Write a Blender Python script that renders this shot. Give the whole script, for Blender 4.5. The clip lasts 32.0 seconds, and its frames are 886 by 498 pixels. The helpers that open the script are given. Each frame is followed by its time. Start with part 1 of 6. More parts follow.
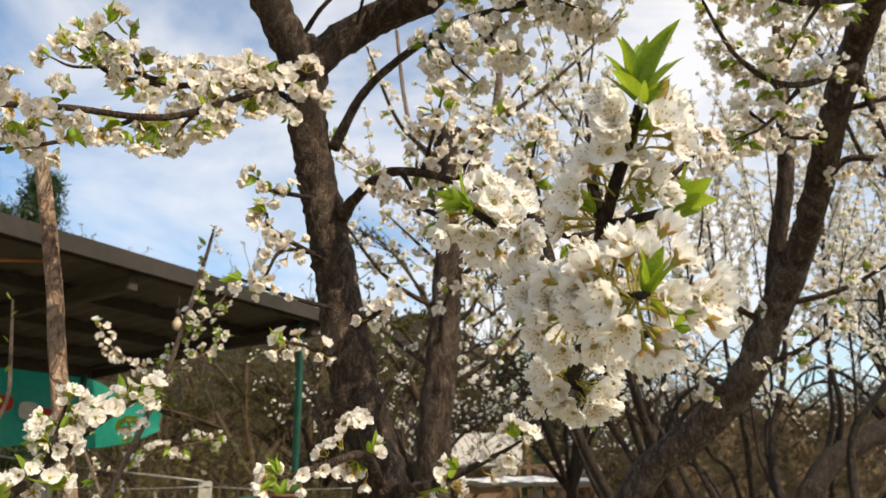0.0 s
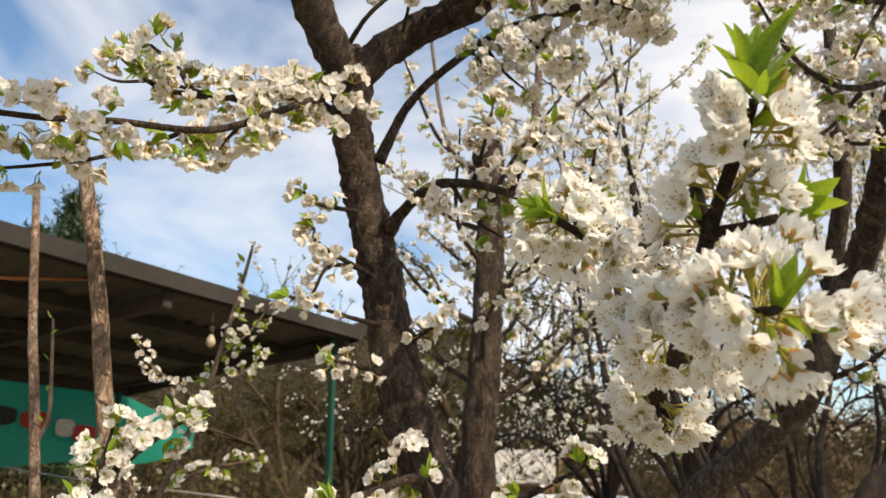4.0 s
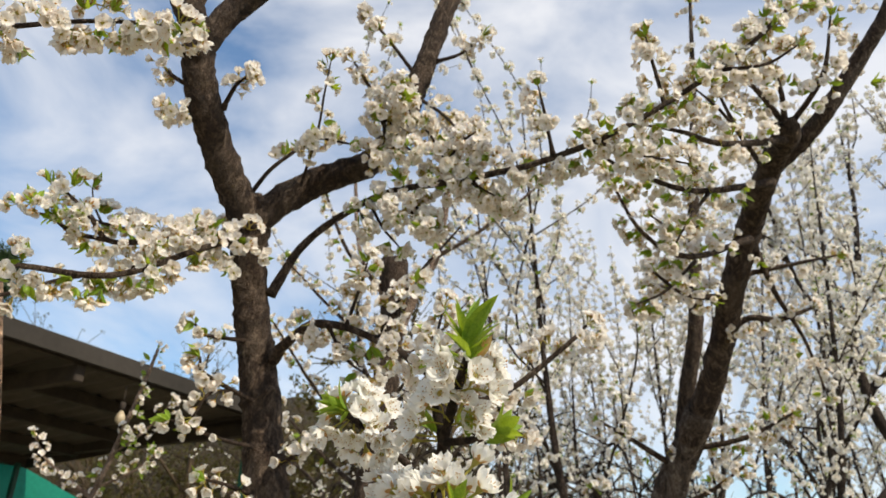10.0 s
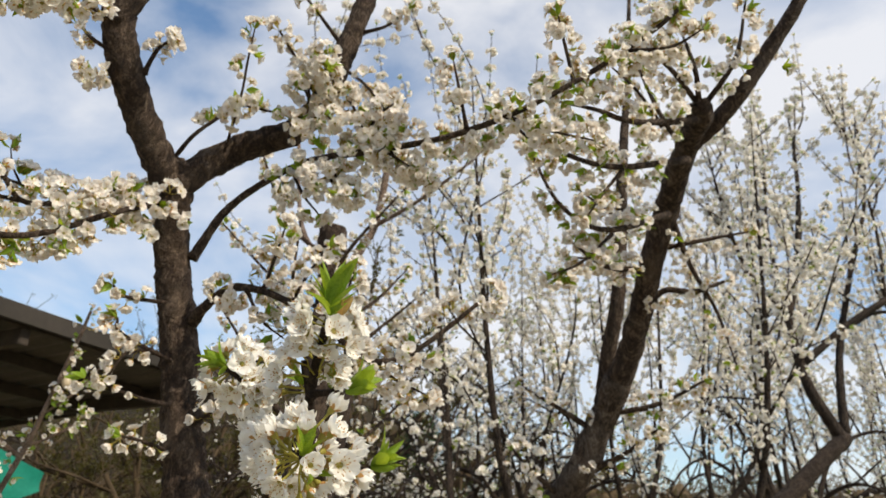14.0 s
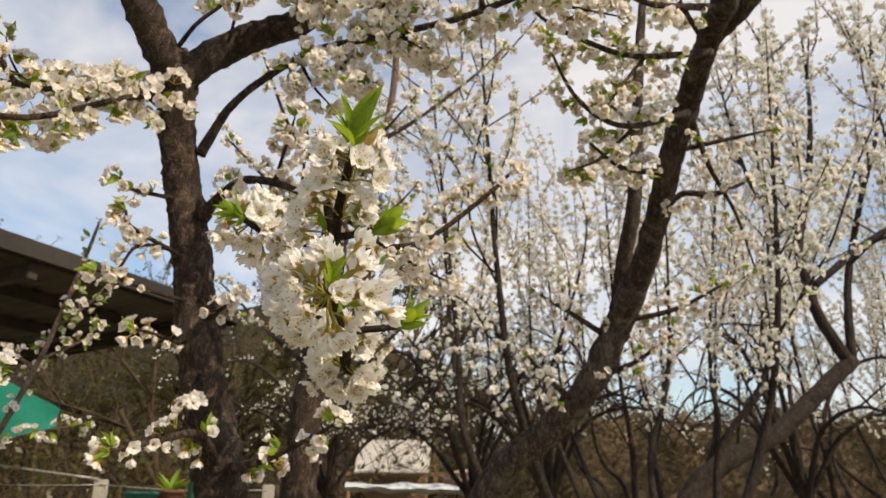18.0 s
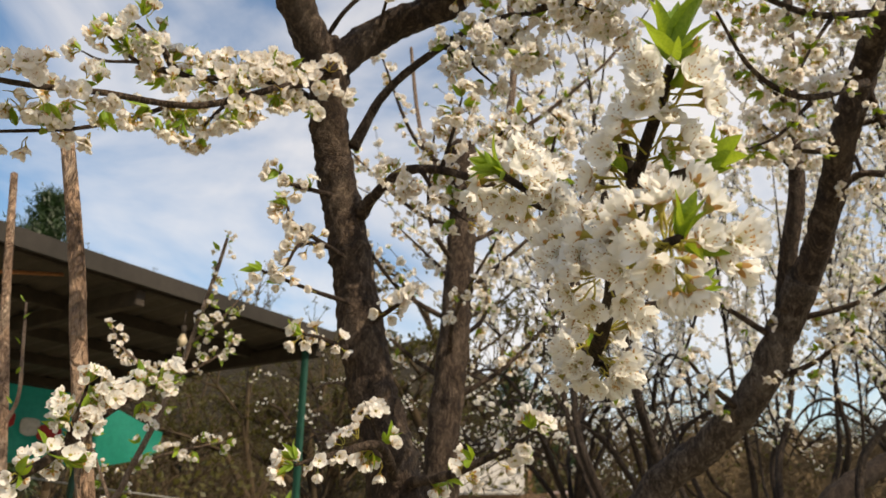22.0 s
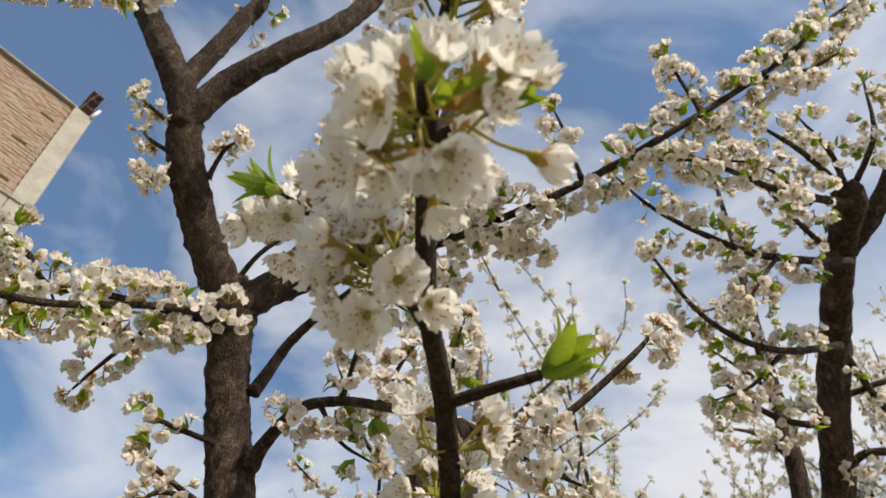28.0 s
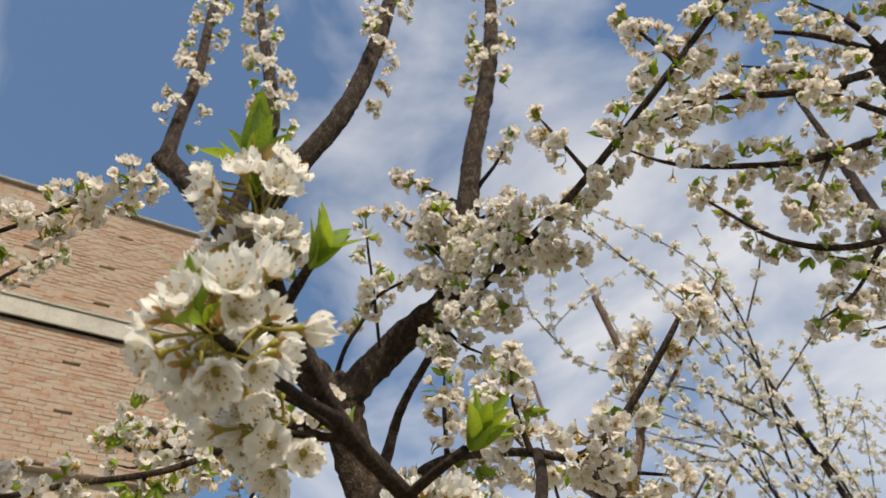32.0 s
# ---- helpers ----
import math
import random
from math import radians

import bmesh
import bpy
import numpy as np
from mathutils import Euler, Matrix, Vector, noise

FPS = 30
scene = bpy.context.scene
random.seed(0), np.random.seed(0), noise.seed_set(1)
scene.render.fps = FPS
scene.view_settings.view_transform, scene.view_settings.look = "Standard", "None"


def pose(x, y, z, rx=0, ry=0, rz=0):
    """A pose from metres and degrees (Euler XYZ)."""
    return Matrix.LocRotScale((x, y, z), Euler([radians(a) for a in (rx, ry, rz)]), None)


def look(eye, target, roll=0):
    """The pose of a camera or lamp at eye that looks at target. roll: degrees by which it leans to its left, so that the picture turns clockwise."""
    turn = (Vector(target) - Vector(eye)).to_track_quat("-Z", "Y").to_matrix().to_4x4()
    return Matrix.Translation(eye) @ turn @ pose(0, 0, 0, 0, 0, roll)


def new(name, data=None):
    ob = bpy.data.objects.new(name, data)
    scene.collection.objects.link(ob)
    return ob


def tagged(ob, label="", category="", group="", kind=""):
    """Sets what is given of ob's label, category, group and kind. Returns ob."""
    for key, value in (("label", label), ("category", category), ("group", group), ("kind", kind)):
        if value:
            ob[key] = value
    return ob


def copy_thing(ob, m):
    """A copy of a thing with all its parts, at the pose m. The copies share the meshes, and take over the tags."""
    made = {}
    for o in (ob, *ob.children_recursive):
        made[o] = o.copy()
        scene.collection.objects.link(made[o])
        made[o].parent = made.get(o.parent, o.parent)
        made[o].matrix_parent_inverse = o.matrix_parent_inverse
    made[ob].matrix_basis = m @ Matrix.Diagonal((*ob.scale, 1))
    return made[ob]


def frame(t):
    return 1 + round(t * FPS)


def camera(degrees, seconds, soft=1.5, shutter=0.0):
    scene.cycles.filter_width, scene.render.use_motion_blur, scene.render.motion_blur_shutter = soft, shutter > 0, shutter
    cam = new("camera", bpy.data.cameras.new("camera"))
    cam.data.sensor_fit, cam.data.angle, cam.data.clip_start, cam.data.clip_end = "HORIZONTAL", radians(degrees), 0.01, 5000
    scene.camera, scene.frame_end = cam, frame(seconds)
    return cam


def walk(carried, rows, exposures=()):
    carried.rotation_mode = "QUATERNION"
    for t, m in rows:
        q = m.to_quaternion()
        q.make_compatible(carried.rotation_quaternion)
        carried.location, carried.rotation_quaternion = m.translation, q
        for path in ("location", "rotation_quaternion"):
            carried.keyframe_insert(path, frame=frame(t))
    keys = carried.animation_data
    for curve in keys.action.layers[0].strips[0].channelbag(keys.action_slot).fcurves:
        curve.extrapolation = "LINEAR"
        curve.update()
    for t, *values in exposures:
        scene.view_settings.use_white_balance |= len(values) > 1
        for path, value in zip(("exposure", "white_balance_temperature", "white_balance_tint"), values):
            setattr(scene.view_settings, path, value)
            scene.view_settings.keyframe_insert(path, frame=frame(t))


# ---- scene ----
cam = camera(61.6, 32.0, 1.5)
cam.data.dof.use_dof, cam.data.dof.focus_distance, cam.data.dof.aperture_fstop = True, 0.64, 15.0
# seconds, eye x y z in metres, euler x y z in degrees
PATH = [
    (0.0, -0.0011, -0.0067, 1.4971, 108.11, 0.93, -0.26),
    (0.5, -0.0043, 0.0012, 1.4975, 108.07, 0.80, -0.34),
    (1.0, -0.0007, 0.0091, 1.4993, 108.08, 0.83, -0.22),
    (1.5, -0.0052, 0.0180, 1.4992, 108.22, 0.99, -0.15),
    (2.0, -0.0103, 0.0202, 1.5047, 108.60, 1.00, 0.30),
    (2.5, -0.0190, 0.0355, 1.5028, 108.79, 1.00, 0.49),
    (3.0, -0.0266, 0.0444, 1.5020, 108.46, 0.96, 1.13),
    (3.5, -0.0371, 0.0412, 1.5048, 108.71, 0.73, 1.68),
    (5.5, -0.0247, -0.0352, 1.5190, 111.65, 0.93, 2.46),
    (6.0, -0.0210, -0.0633, 1.5222, 112.22, 0.81, 2.55),
    (6.5, -0.0139, -0.0753, 1.5235, 112.85, 0.67, 2.41),
    (7.0, -0.0083, -0.0875, 1.5253, 113.34, 0.65, 2.45),
    (7.5, 0.0018, -0.1024, 1.5272, 113.79, 0.60, 2.28),
    (8.0, 0.0100, -0.1179, 1.5307, 114.27, 0.18, 1.36),
    (8.5, 0.0177, -0.1216, 1.5326, 114.66, -0.27, 0.11),
    (9.0, 0.0404, -0.1293, 1.5364, 115.01, -0.73, -1.32),
    (9.5, 0.0602, -0.1430, 1.5384, 115.37, -1.06, -2.85),
    (10.0, 0.0663, -0.1595, 1.5406, 115.51, -1.16, -3.98),
    (10.5, 0.0769, -0.1674, 1.5391, 115.27, -1.35, -5.03),
    (11.0, 0.0872, -0.1682, 1.5340, 113.94, -1.24, -5.24),
    (11.5, 0.1061, -0.1721, 1.5365, 113.93, -1.26, -6.07),
    (12.0, 0.1069, -0.1770, 1.5346, 114.08, -1.02, -6.11),
    (12.5, 0.1091, -0.1839, 1.5314, 113.71, -1.11, -6.06),
    (13.0, 0.1143, -0.1911, 1.5318, 114.13, -0.94, -6.38),
    (13.5, 0.1269, -0.2024, 1.5299, 114.12, -0.91, -6.66),
    (14.0, 0.1430, -0.2053, 1.5202, 113.32, -1.04, -7.07),
    (14.5, 0.1673, -0.2159, 1.5157, 112.91, -1.25, -7.61),
    (16.5, 0.1765, -0.1852, 1.4782, 110.64, -0.46, -8.98),
    (17.0, 0.1646, -0.1664, 1.4701, 110.10, -0.21, -8.32),
    (17.5, 0.1508, -0.1545, 1.4616, 109.41, -0.26, -7.51),
    (18.0, 0.1308, -0.1375, 1.4546, 108.74, -0.40, -6.48),
    (18.5, 0.1092, -0.1133, 1.4523, 108.27, -0.34, -5.23),
    (19.0, 0.0750, -0.0849, 1.4478, 108.24, 0.29, -3.08),
    (19.5, 0.0444, -0.0616, 1.4438, 108.16, -0.06, -1.67),
    (20.0, 0.0155, -0.0378, 1.4435, 108.36, -0.42, -0.80),
    (20.5, -0.0065, -0.0136, 1.4434, 108.56, -0.34, -0.61),
    (21.0, -0.0093, -0.0127, 1.4509, 110.14, -0.34, -1.22),
    (21.5, -0.0143, -0.0180, 1.4506, 110.26, -0.44, -0.81),
    (22.0, -0.0208, -0.0041, 1.4483, 110.27, -0.24, -0.31),
    (22.5, -0.0199, 0.0135, 1.4417, 110.83, -0.52, -0.67),
    (23.0, -0.0162, 0.0256, 1.4364, 111.08, -0.07, -0.31),
    (23.5, -0.0007, 0.0357, 1.4436, 114.14, 0.22, 0.78),
    (24.0, 0.0339, 0.0835, 1.4305, 116.95, -0.42, 3.92),
    (24.5, 0.0434, 0.1253, 1.4149, 120.57, -1.52, 6.74),
    (25.0, 0.0396, 0.1543, 1.3944, 125.02, -1.56, 6.40),
    (25.5, 0.0287, 0.1609, 1.3767, 128.75, -1.17, 3.45),
    (26.0, 0.0345, 0.1729, 1.3598, 133.10, -0.94, -1.66),
    (26.5, 0.0528, 0.1753, 1.3511, 136.45, -0.56, -2.29),
    (28.5, 0.1442, 0.2551, 1.3660, 139.22, 0.32, 3.06),
    (29.0, 0.1755, 0.2536, 1.3670, 139.27, 0.40, 6.09),
    (29.5, 0.1938, 0.2402, 1.3641, 139.39, 1.07, 9.05),
    (30.0, 0.2103, 0.2315, 1.3640, 140.12, 1.91, 11.71),
    (30.5, 0.2351, 0.2281, 1.3612, 140.47, 3.06, 15.40),
    (31.0, 0.2666, 0.2188, 1.3533, 140.44, 3.92, 19.05),
    (31.5, 0.2812, 0.2079, 1.3519, 140.48, 4.89, 21.88),
    (32.0, 0.2791, 0.1998, 1.3527, 140.78, 6.03, 25.10),
]
EXPOSURES = [(t, e + 0.17, k, g) for t, e, k, g in ((0.0, 0.34, 7700, 9), (3.5, 0.33, 7700, 9), (6.0, 0.24, 7250, 8), (13.0, 0.16, 7250, 8), (17.0, 0.12, 7900, 10), (23.5, 0.17, 8050, 10), (26.0, 0.09, 7500, 10), (29.0, 0.0, 7350, 9), (32.0, -0.02, 7400, 9))]
walk(cam, [(t, pose(x, y, z, rx, ry, rz)) for t, x, y, z, rx, ry, rz in PATH], EXPOSURES)

# ---- world and sun ----
SUN = Vector((0.54, -0.50, 0.68)).normalized()
world = bpy.data.worlds.new("sky")
scene.world = world
world.use_nodes = True
wn, wl = world.node_tree.nodes, world.node_tree.links
wn.clear()
w_out = wn.new("ShaderNodeOutputWorld")
w_bg = wn.new("ShaderNodeBackground")
w_bg.inputs["Strength"].default_value = 0.15
w_sky = wn.new("ShaderNodeTexSky")
w_sky.sky_type = "NISHITA"
w_sky.sun_disc = False
w_sky.sun_elevation = math.asin(SUN.z)
w_sky.sun_rotation = math.atan2(SUN.x, SUN.y)
w_sky.air_density, w_sky.dust_density, w_sky.ozone_density = 1.0, 0.6, 1.5
w_co = wn.new("ShaderNodeTexCoord")
w_map = wn.new("ShaderNodeMapping")
w_map.inputs["Scale"].default_value = (1.0, 1.0, 2.2)
w_map.inputs["Rotation"].default_value = (0.2, 0.35, 0.5)
w_n1 = wn.new("ShaderNodeTexNoise")
w_n1.inputs["Scale"].default_value = 2.6
w_n1.inputs["Detail"].default_value = 7.0
w_n1.inputs["Roughness"].default_value = 0.52
w_n1.inputs["Distortion"].default_value = 0.5
w_ramp = wn.new("ShaderNodeValToRGB")
w_ramp.color_ramp.elements[0].position = 0.40
w_ramp.color_ramp.elements[0].color = (0.10, 0.10, 0.10, 1)
w_ramp.color_ramp.elements[1].position = 0.68
w_ramp.color_ramp.elements[1].color = (0.85, 0.85, 0.85, 1)
w_mix = wn.new("ShaderNodeMix")
w_mix.data_type = "RGBA"
w_mix.inputs[7].default_value = (4.9, 5.15, 5.85, 1)
wl.new(w_co.outputs["Generated"], w_map.inputs["Vector"])
wl.new(w_map.outputs["Vector"], w_n1.inputs["Vector"])
w_sep = wn.new("ShaderNodeSeparateXYZ")
wl.new(w_co.outputs["Generated"], w_sep.inputs[0])
w_lean = wn.new("ShaderNodeMath")
w_lean.operation = "MULTIPLY_ADD"
w_lean.inputs[1].default_value = 0.30
w_side = wn.new("ShaderNodeMath")
w_side.operation = "MULTIPLY"
wl.new(w_sep.outputs["X"], w_side.inputs[0])
wl.new(w_sep.outputs["Z"], w_side.inputs[1])
wl.new(w_side.outputs[0], w_lean.inputs[0])
wl.new(w_n1.outputs["Fac"], w_lean.inputs[2])
# more cloud towards the horizon
w_low = wn.new("ShaderNodeMapRange")
w_low.inputs["From Min"].default_value, w_low.inputs["From Max"].default_value = 0.15, 0.85
w_low.inputs["To Min"].default_value, w_low.inputs["To Max"].default_value = 0.075, 0.0
wl.new(w_sep.outputs["Z"], w_low.inputs["Value"])
w_sum = wn.new("ShaderNodeMath")
w_sum.operation = "ADD"
wl.new(w_lean.outputs[0], w_sum.inputs[0])
wl.new(w_low.outputs["Result"], w_sum.inputs[1])
wl.new(w_sum.outputs[0], w_ramp.inputs["Fac"])
wl.new(w_ramp.outputs["Color"], w_mix.inputs[0])
w_hue = wn.new("ShaderNodeHueSaturation")
w_hue.inputs["Saturation"].default_value = 1.35
wl.new(w_sky.outputs["Color"], w_hue.inputs["Color"])
wl.new(w_hue.outputs["Color"], w_mix.inputs[6])
wl.new(w_mix.outputs[2], w_bg.inputs["Color"])
wl.new(w_bg.outputs["Background"], w_out.inputs["Surface"])

sun_data = bpy.data.lights.new("sun", "SUN")
sun_data.energy, sun_data.angle, sun_data.color = 3.5, radians(0.6), (1.0, 0.93, 0.82)
sun = new("sun", sun_data)
sun.matrix_world = look(SUN * 30, (0, 0, 0))


# ---- materials ----
def material(name, build):
    m = bpy.data.materials.new(name)
    m.use_nodes = True
    nt = m.node_tree
    nt.nodes.clear()
    out = nt.nodes.new("ShaderNodeOutputMaterial")
    build(nt, out)
    return m


def node(nt, kind, inputs=None, feature="", operation=""):
    n = nt.nodes.new(kind)
    if feature:
        n.feature = feature
    if operation:
        n.operation = operation
    for k, v in (inputs or {}).items():
        if isinstance(v, bpy.types.NodeSocket):
            nt.links.new(v, n.inputs[k])
        else:
            n.inputs[k].default_value = v
    return n


def ramp(nt, fac, stops):
    r = nt.nodes.new("ShaderNodeValToRGB")
    while len(r.color_ramp.elements) < len(stops):
        r.color_ramp.elements.new(0.5)
    for e, (p, c) in zip(r.color_ramp.elements, stops):
        e.position, e.color = p, (*c, 1)
    nt.links.new(fac, r.inputs["Fac"])
    return r.outputs["Color"]


def mixed(nt, fac, a, b, blend="MIX"):
    m = nt.nodes.new("ShaderNodeMix")
    m.data_type, m.blend_type = "RGBA", blend
    for i, v in ((0, fac), (6, a), (7, b)):
        if isinstance(v, bpy.types.NodeSocket):
            nt.links.new(v, m.inputs[i])
        else:
            m.inputs[i].default_value = v if i == 0 else (*v, 1)
    return m.outputs[2]


def noise_fac(nt, scale, detail=4.0, rough=0.55, stretch=None, space="Object", distort=0.0):
    co = nt.nodes.new("ShaderNodeTexCoord")
    vec = co.outputs[space]
    if stretch:
        vec = node(nt, "ShaderNodeMapping", {"Vector": vec, "Scale": stretch}).outputs["Vector"]
    return node(nt, "ShaderNodeTexNoise", {"Vector": vec, "Scale": scale, "Detail": detail, "Roughness": rough, "Distortion": distort}).outputs["Fac"]


def bumped(nt, height, strength, distance):
    return node(nt, "ShaderNodeBump", {"Height": height, "Strength": strength, "Distance": distance}).outputs["Normal"]


def surface(nt, out, color, rough=0.7, normal=None, metal=0.0, spec=0.4):
    b = node(nt, "ShaderNodeBsdfPrincipled", {"Base Color": color if isinstance(color, bpy.types.NodeSocket) else (*color, 1), "Roughness": rough, "Metallic": metal, "Specular IOR Level": spec})
    if normal:
        nt.links.new(normal, b.inputs["Normal"])
    nt.links.new(b.outputs["BSDF"], out.inputs["Surface"])
    return b


def bark(dark, mid, pale, scale, pale_patch=0.35):
    def build(nt, out):
        n1 = noise_fac(nt, scale * 0.55, 7.0, 0.68, (1, 1, 0.45), distort=1.2)
        n2 = noise_fac(nt, scale * 3.2, 5.0, 0.72, (1, 1, 0.6), distort=0.4)
        n3 = noise_fac(nt, scale * 0.16, 4.0, 0.6)
        n4 = noise_fac(nt, scale * 1.1, 3.0, 0.6, (1, 1, 0.35), distort=2.0)
        co = node(nt, "ShaderNodeMapping", {"Vector": nt.nodes.new("ShaderNodeTexCoord").outputs["Object"], "Scale": (1, 1, 0.42)}).outputs["Vector"]
        bent = mixed(nt, 0.12, co, node(nt, "ShaderNodeTexNoise", {"Vector": co, "Scale": scale * 0.5, "Detail": 3.0}).outputs["Color"], "ADD")
        plate = node(nt, "ShaderNodeTexVoronoi", {"Vector": bent, "Scale": scale * 1.15}, feature="DISTANCE_TO_EDGE").outputs["Distance"]
        gap = ramp(nt, plate, [(0.0, (0, 0, 0)), (0.16, (1, 1, 1))])
        base = ramp(nt, n1, [(0.32, dark), (0.50, mid), (0.68, pale)])
        fine = ramp(nt, n2, [(0.30, (0.42, 0.39, 0.37)), (0.52, (1.0, 0.98, 0.96)), (0.72, (1.7, 1.66, 1.6))])
        col = mixed(nt, 1.0, base, fine, "MULTIPLY")
        patch = ramp(nt, n3, [(0.52, (0, 0, 0)), (0.70, (pale_patch, pale_patch, pale_patch))])
        col = mixed(nt, patch, col, pale)
        crack = ramp(nt, n4, [(0.44, (1, 1, 1)), (0.50, (0.38, 0.34, 0.32)), (0.56, (1, 1, 1))])
        col = mixed(nt, 0.55, col, crack, "MULTIPLY")
        col = mixed(nt, 0.45, col, mixed(nt, gap, (0.35, 0.31, 0.29), (1.0, 1.0, 1.0)), "MULTIPLY")
        h = node(nt, "ShaderNodeMath", {0: n1, 1: node(nt, "ShaderNodeMath", {0: n2, 1: 1.3}, operation="MULTIPLY").outputs[0]}, operation="ADD").outputs[0]
        h = node(nt, "ShaderNodeMath", {0: h, 1: node(nt, "ShaderNodeMath", {0: crack, 1: 0.6}, operation="MULTIPLY").outputs[0]}, operation="ADD").outputs[0]
        h = node(nt, "ShaderNodeMath", {0: h, 1: node(nt, "ShaderNodeMath", {0: gap, 1: 0.7}, operation="MULTIPLY").outputs[0]}, operation="ADD").outputs[0]
        surface(nt, out, col, 0.8, bumped(nt, h, 1.0, 0.42 / scale), spec=0.3)
    return build


def petal_build(tone, gain=1.0, age=0.35):
    def build(nt, out):
        info = nt.nodes.new("ShaderNodeObjectInfo").outputs["Random"]
        isl = nt.nodes.new("ShaderNodeNewGeometry").outputs["Random Per Island"]
        n = noise_fac(nt, 420.0, 3.0)
        n2 = noise_fac(nt, 60.0, 2.0)
        vein = noise_fac(nt, 900.0, 2.0, 0.5)
        col = ramp(nt, n, [(0.3, (0.89 * gain, 0.885 * gain, 0.86 * gain)), (0.7, (0.93 * gain, 0.928 * gain, 0.91 * gain))])
        col = mixed(nt, ramp(nt, n2, [(0.45, (0, 0, 0)), (0.75, (0.45, 0.45, 0.45))]), col, tone)
        pick = node(nt, "ShaderNodeMath", {0: node(nt, "ShaderNodeMath", {0: info, 1: isl}, operation="MULTIPLY").outputs[0], 1: age}, operation="MULTIPLY").outputs[0]
        col = mixed(nt, pick, col, tone)
        nor = bumped(nt, node(nt, "ShaderNodeMath", {0: n, 1: vein}, operation="ADD").outputs[0], 0.35, 0.0006)
        d = node(nt, "ShaderNodeBsdfDiffuse", {"Color": col, "Normal": nor})
        t = node(nt, "ShaderNodeBsdfTranslucent", {"Color": mixed(nt, 0.5, col, (0.95, 0.93, 0.86)), "Normal": nor})
        g = node(nt, "ShaderNodeBsdfGlossy", {"Color": (1, 1, 1, 1), "Roughness": 0.42, "Normal": nor})
        m = node(nt, "ShaderNodeMixShader", {0: 0.50, 1: d.outputs[0], 2: t.outputs[0]})
        m2 = node(nt, "ShaderNodeMixShader", {0: 0.03, 1: m.outputs[0], 2: g.outputs[0]})
        nt.links.new(m2.outputs[0], out.inputs["Surface"])
    return build


def leaf_build(a, b, through_tone):
    def build(nt, out):
        n = noise_fac(nt, 160.0, 4.0)
        n2 = noise_fac(nt, 22.0, 2.0)
        col = ramp(nt, n2, [(0.35, a), (0.65, b)])
        col = mixed(nt, 0.5, col, ramp(nt, n, [(0.3, (0.7, 0.7, 0.7)), (0.7, (1.1, 1.1, 1.1))]), "MULTIPLY")
        nor = bumped(nt, n, 0.5, 0.0006)
        p = node(nt, "ShaderNodeBsdfPrincipled", {"Base Color": col, "Roughness": 0.42, "Normal": nor, "Specular IOR Level": 0.4})
        t = node(nt, "ShaderNodeBsdfTranslucent", {"Color": (*through_tone, 1), "Normal": nor})
        m = node(nt, "ShaderNodeMixShader", {0: 0.38, 1: p.outputs[0], 2: t.outputs[0]})
        nt.links.new(m.outputs[0], out.inputs["Surface"])
    return build


def plain(a, b, scale, rough=0.7, bump=0.3, dist=0.004, metal=0.0, fine=5.0):
    def build(nt, out):
        n = noise_fac(nt, scale, 5.0, 0.6)
        n2 = noise_fac(nt, scale * fine, 4.0, 0.6)
        col = ramp(nt, n, [(0.3, a), (0.7, b)])
        col = mixed(nt, 0.6, col, ramp(nt, n2, [(0.3, (0.7, 0.7, 0.7)), (0.7, (1.15, 1.15, 1.15))]), "MULTIPLY")
        surface(nt, out, col, rough, bumped(nt, n2, bump, dist), metal)
    return build


def brick_build(nt, out):
    info = nt.nodes.new("ShaderNodeObjectInfo").outputs["Random"]
    isl = nt.nodes.new("ShaderNodeNewGeometry").outputs["Random Per Island"]
    r = node(nt, "ShaderNodeMath", {0: node(nt, "ShaderNodeMath", {0: info, 1: isl}, operation="ADD").outputs[0], 1: 1.0}, operation="MODULO").outputs[0]
    col = ramp(nt, r, [(0.0, (0.30, 0.15, 0.095)), (0.35, (0.35, 0.21, 0.14)), (0.65, (0.37, 0.25, 0.18)), (0.85, (0.35, 0.29, 0.23)), (1.0, (0.28, 0.14, 0.09))])
    n = noise_fac(nt, 9.0, 5.0, 0.65)
    n2 = noise_fac(nt, 55.0, 4.0, 0.6)
    col = mixed(nt, ramp(nt, n, [(0.38, (0, 0, 0)), (0.64, (0.85, 0.85, 0.85))]), col, (0.36, 0.31, 0.25))
    col = mixed(nt, 0.6, col, ramp(nt, n2, [(0.3, (0.72, 0.72, 0.72)), (0.7, (1.15, 1.15, 1.15))]), "MULTIPLY")
    surface(nt, out, col, 0.9, bumped(nt, n2, 0.6, 0.006))


BARK = material("plum_bark", bark((0.026, 0.017, 0.013), (0.084, 0.054, 0.038), (0.27, 0.205, 0.155), 95.0))
# pale bark for the leaning trunk, with its sunlit brightness put into the colour
BARK_GREY = material("pale_sunlit_bark", bark((0.045, 0.032, 0.025), (0.135, 0.100, 0.078), (0.36, 0.295, 0.245), 80.0, 0.6))
BARK_FINE = material("plum_twig_bark", bark((0.028, 0.018, 0.013), (0.070, 0.044, 0.031), (0.17, 0.122, 0.092), 240.0, 0.2))
BARK_PALE = material("pale_shoot_bark", bark((0.20, 0.135, 0.10), (0.36, 0.26, 0.20), (0.50, 0.40, 0.33), 160.0, 0.3))
BARK_STAKE = material("stake_wood", bark((0.30, 0.19, 0.13), (0.46, 0.31, 0.22), (0.58, 0.45, 0.35), 34.0, 0.5))
PETAL = material("petal", petal_build((0.93, 0.91, 0.86), 1.02))
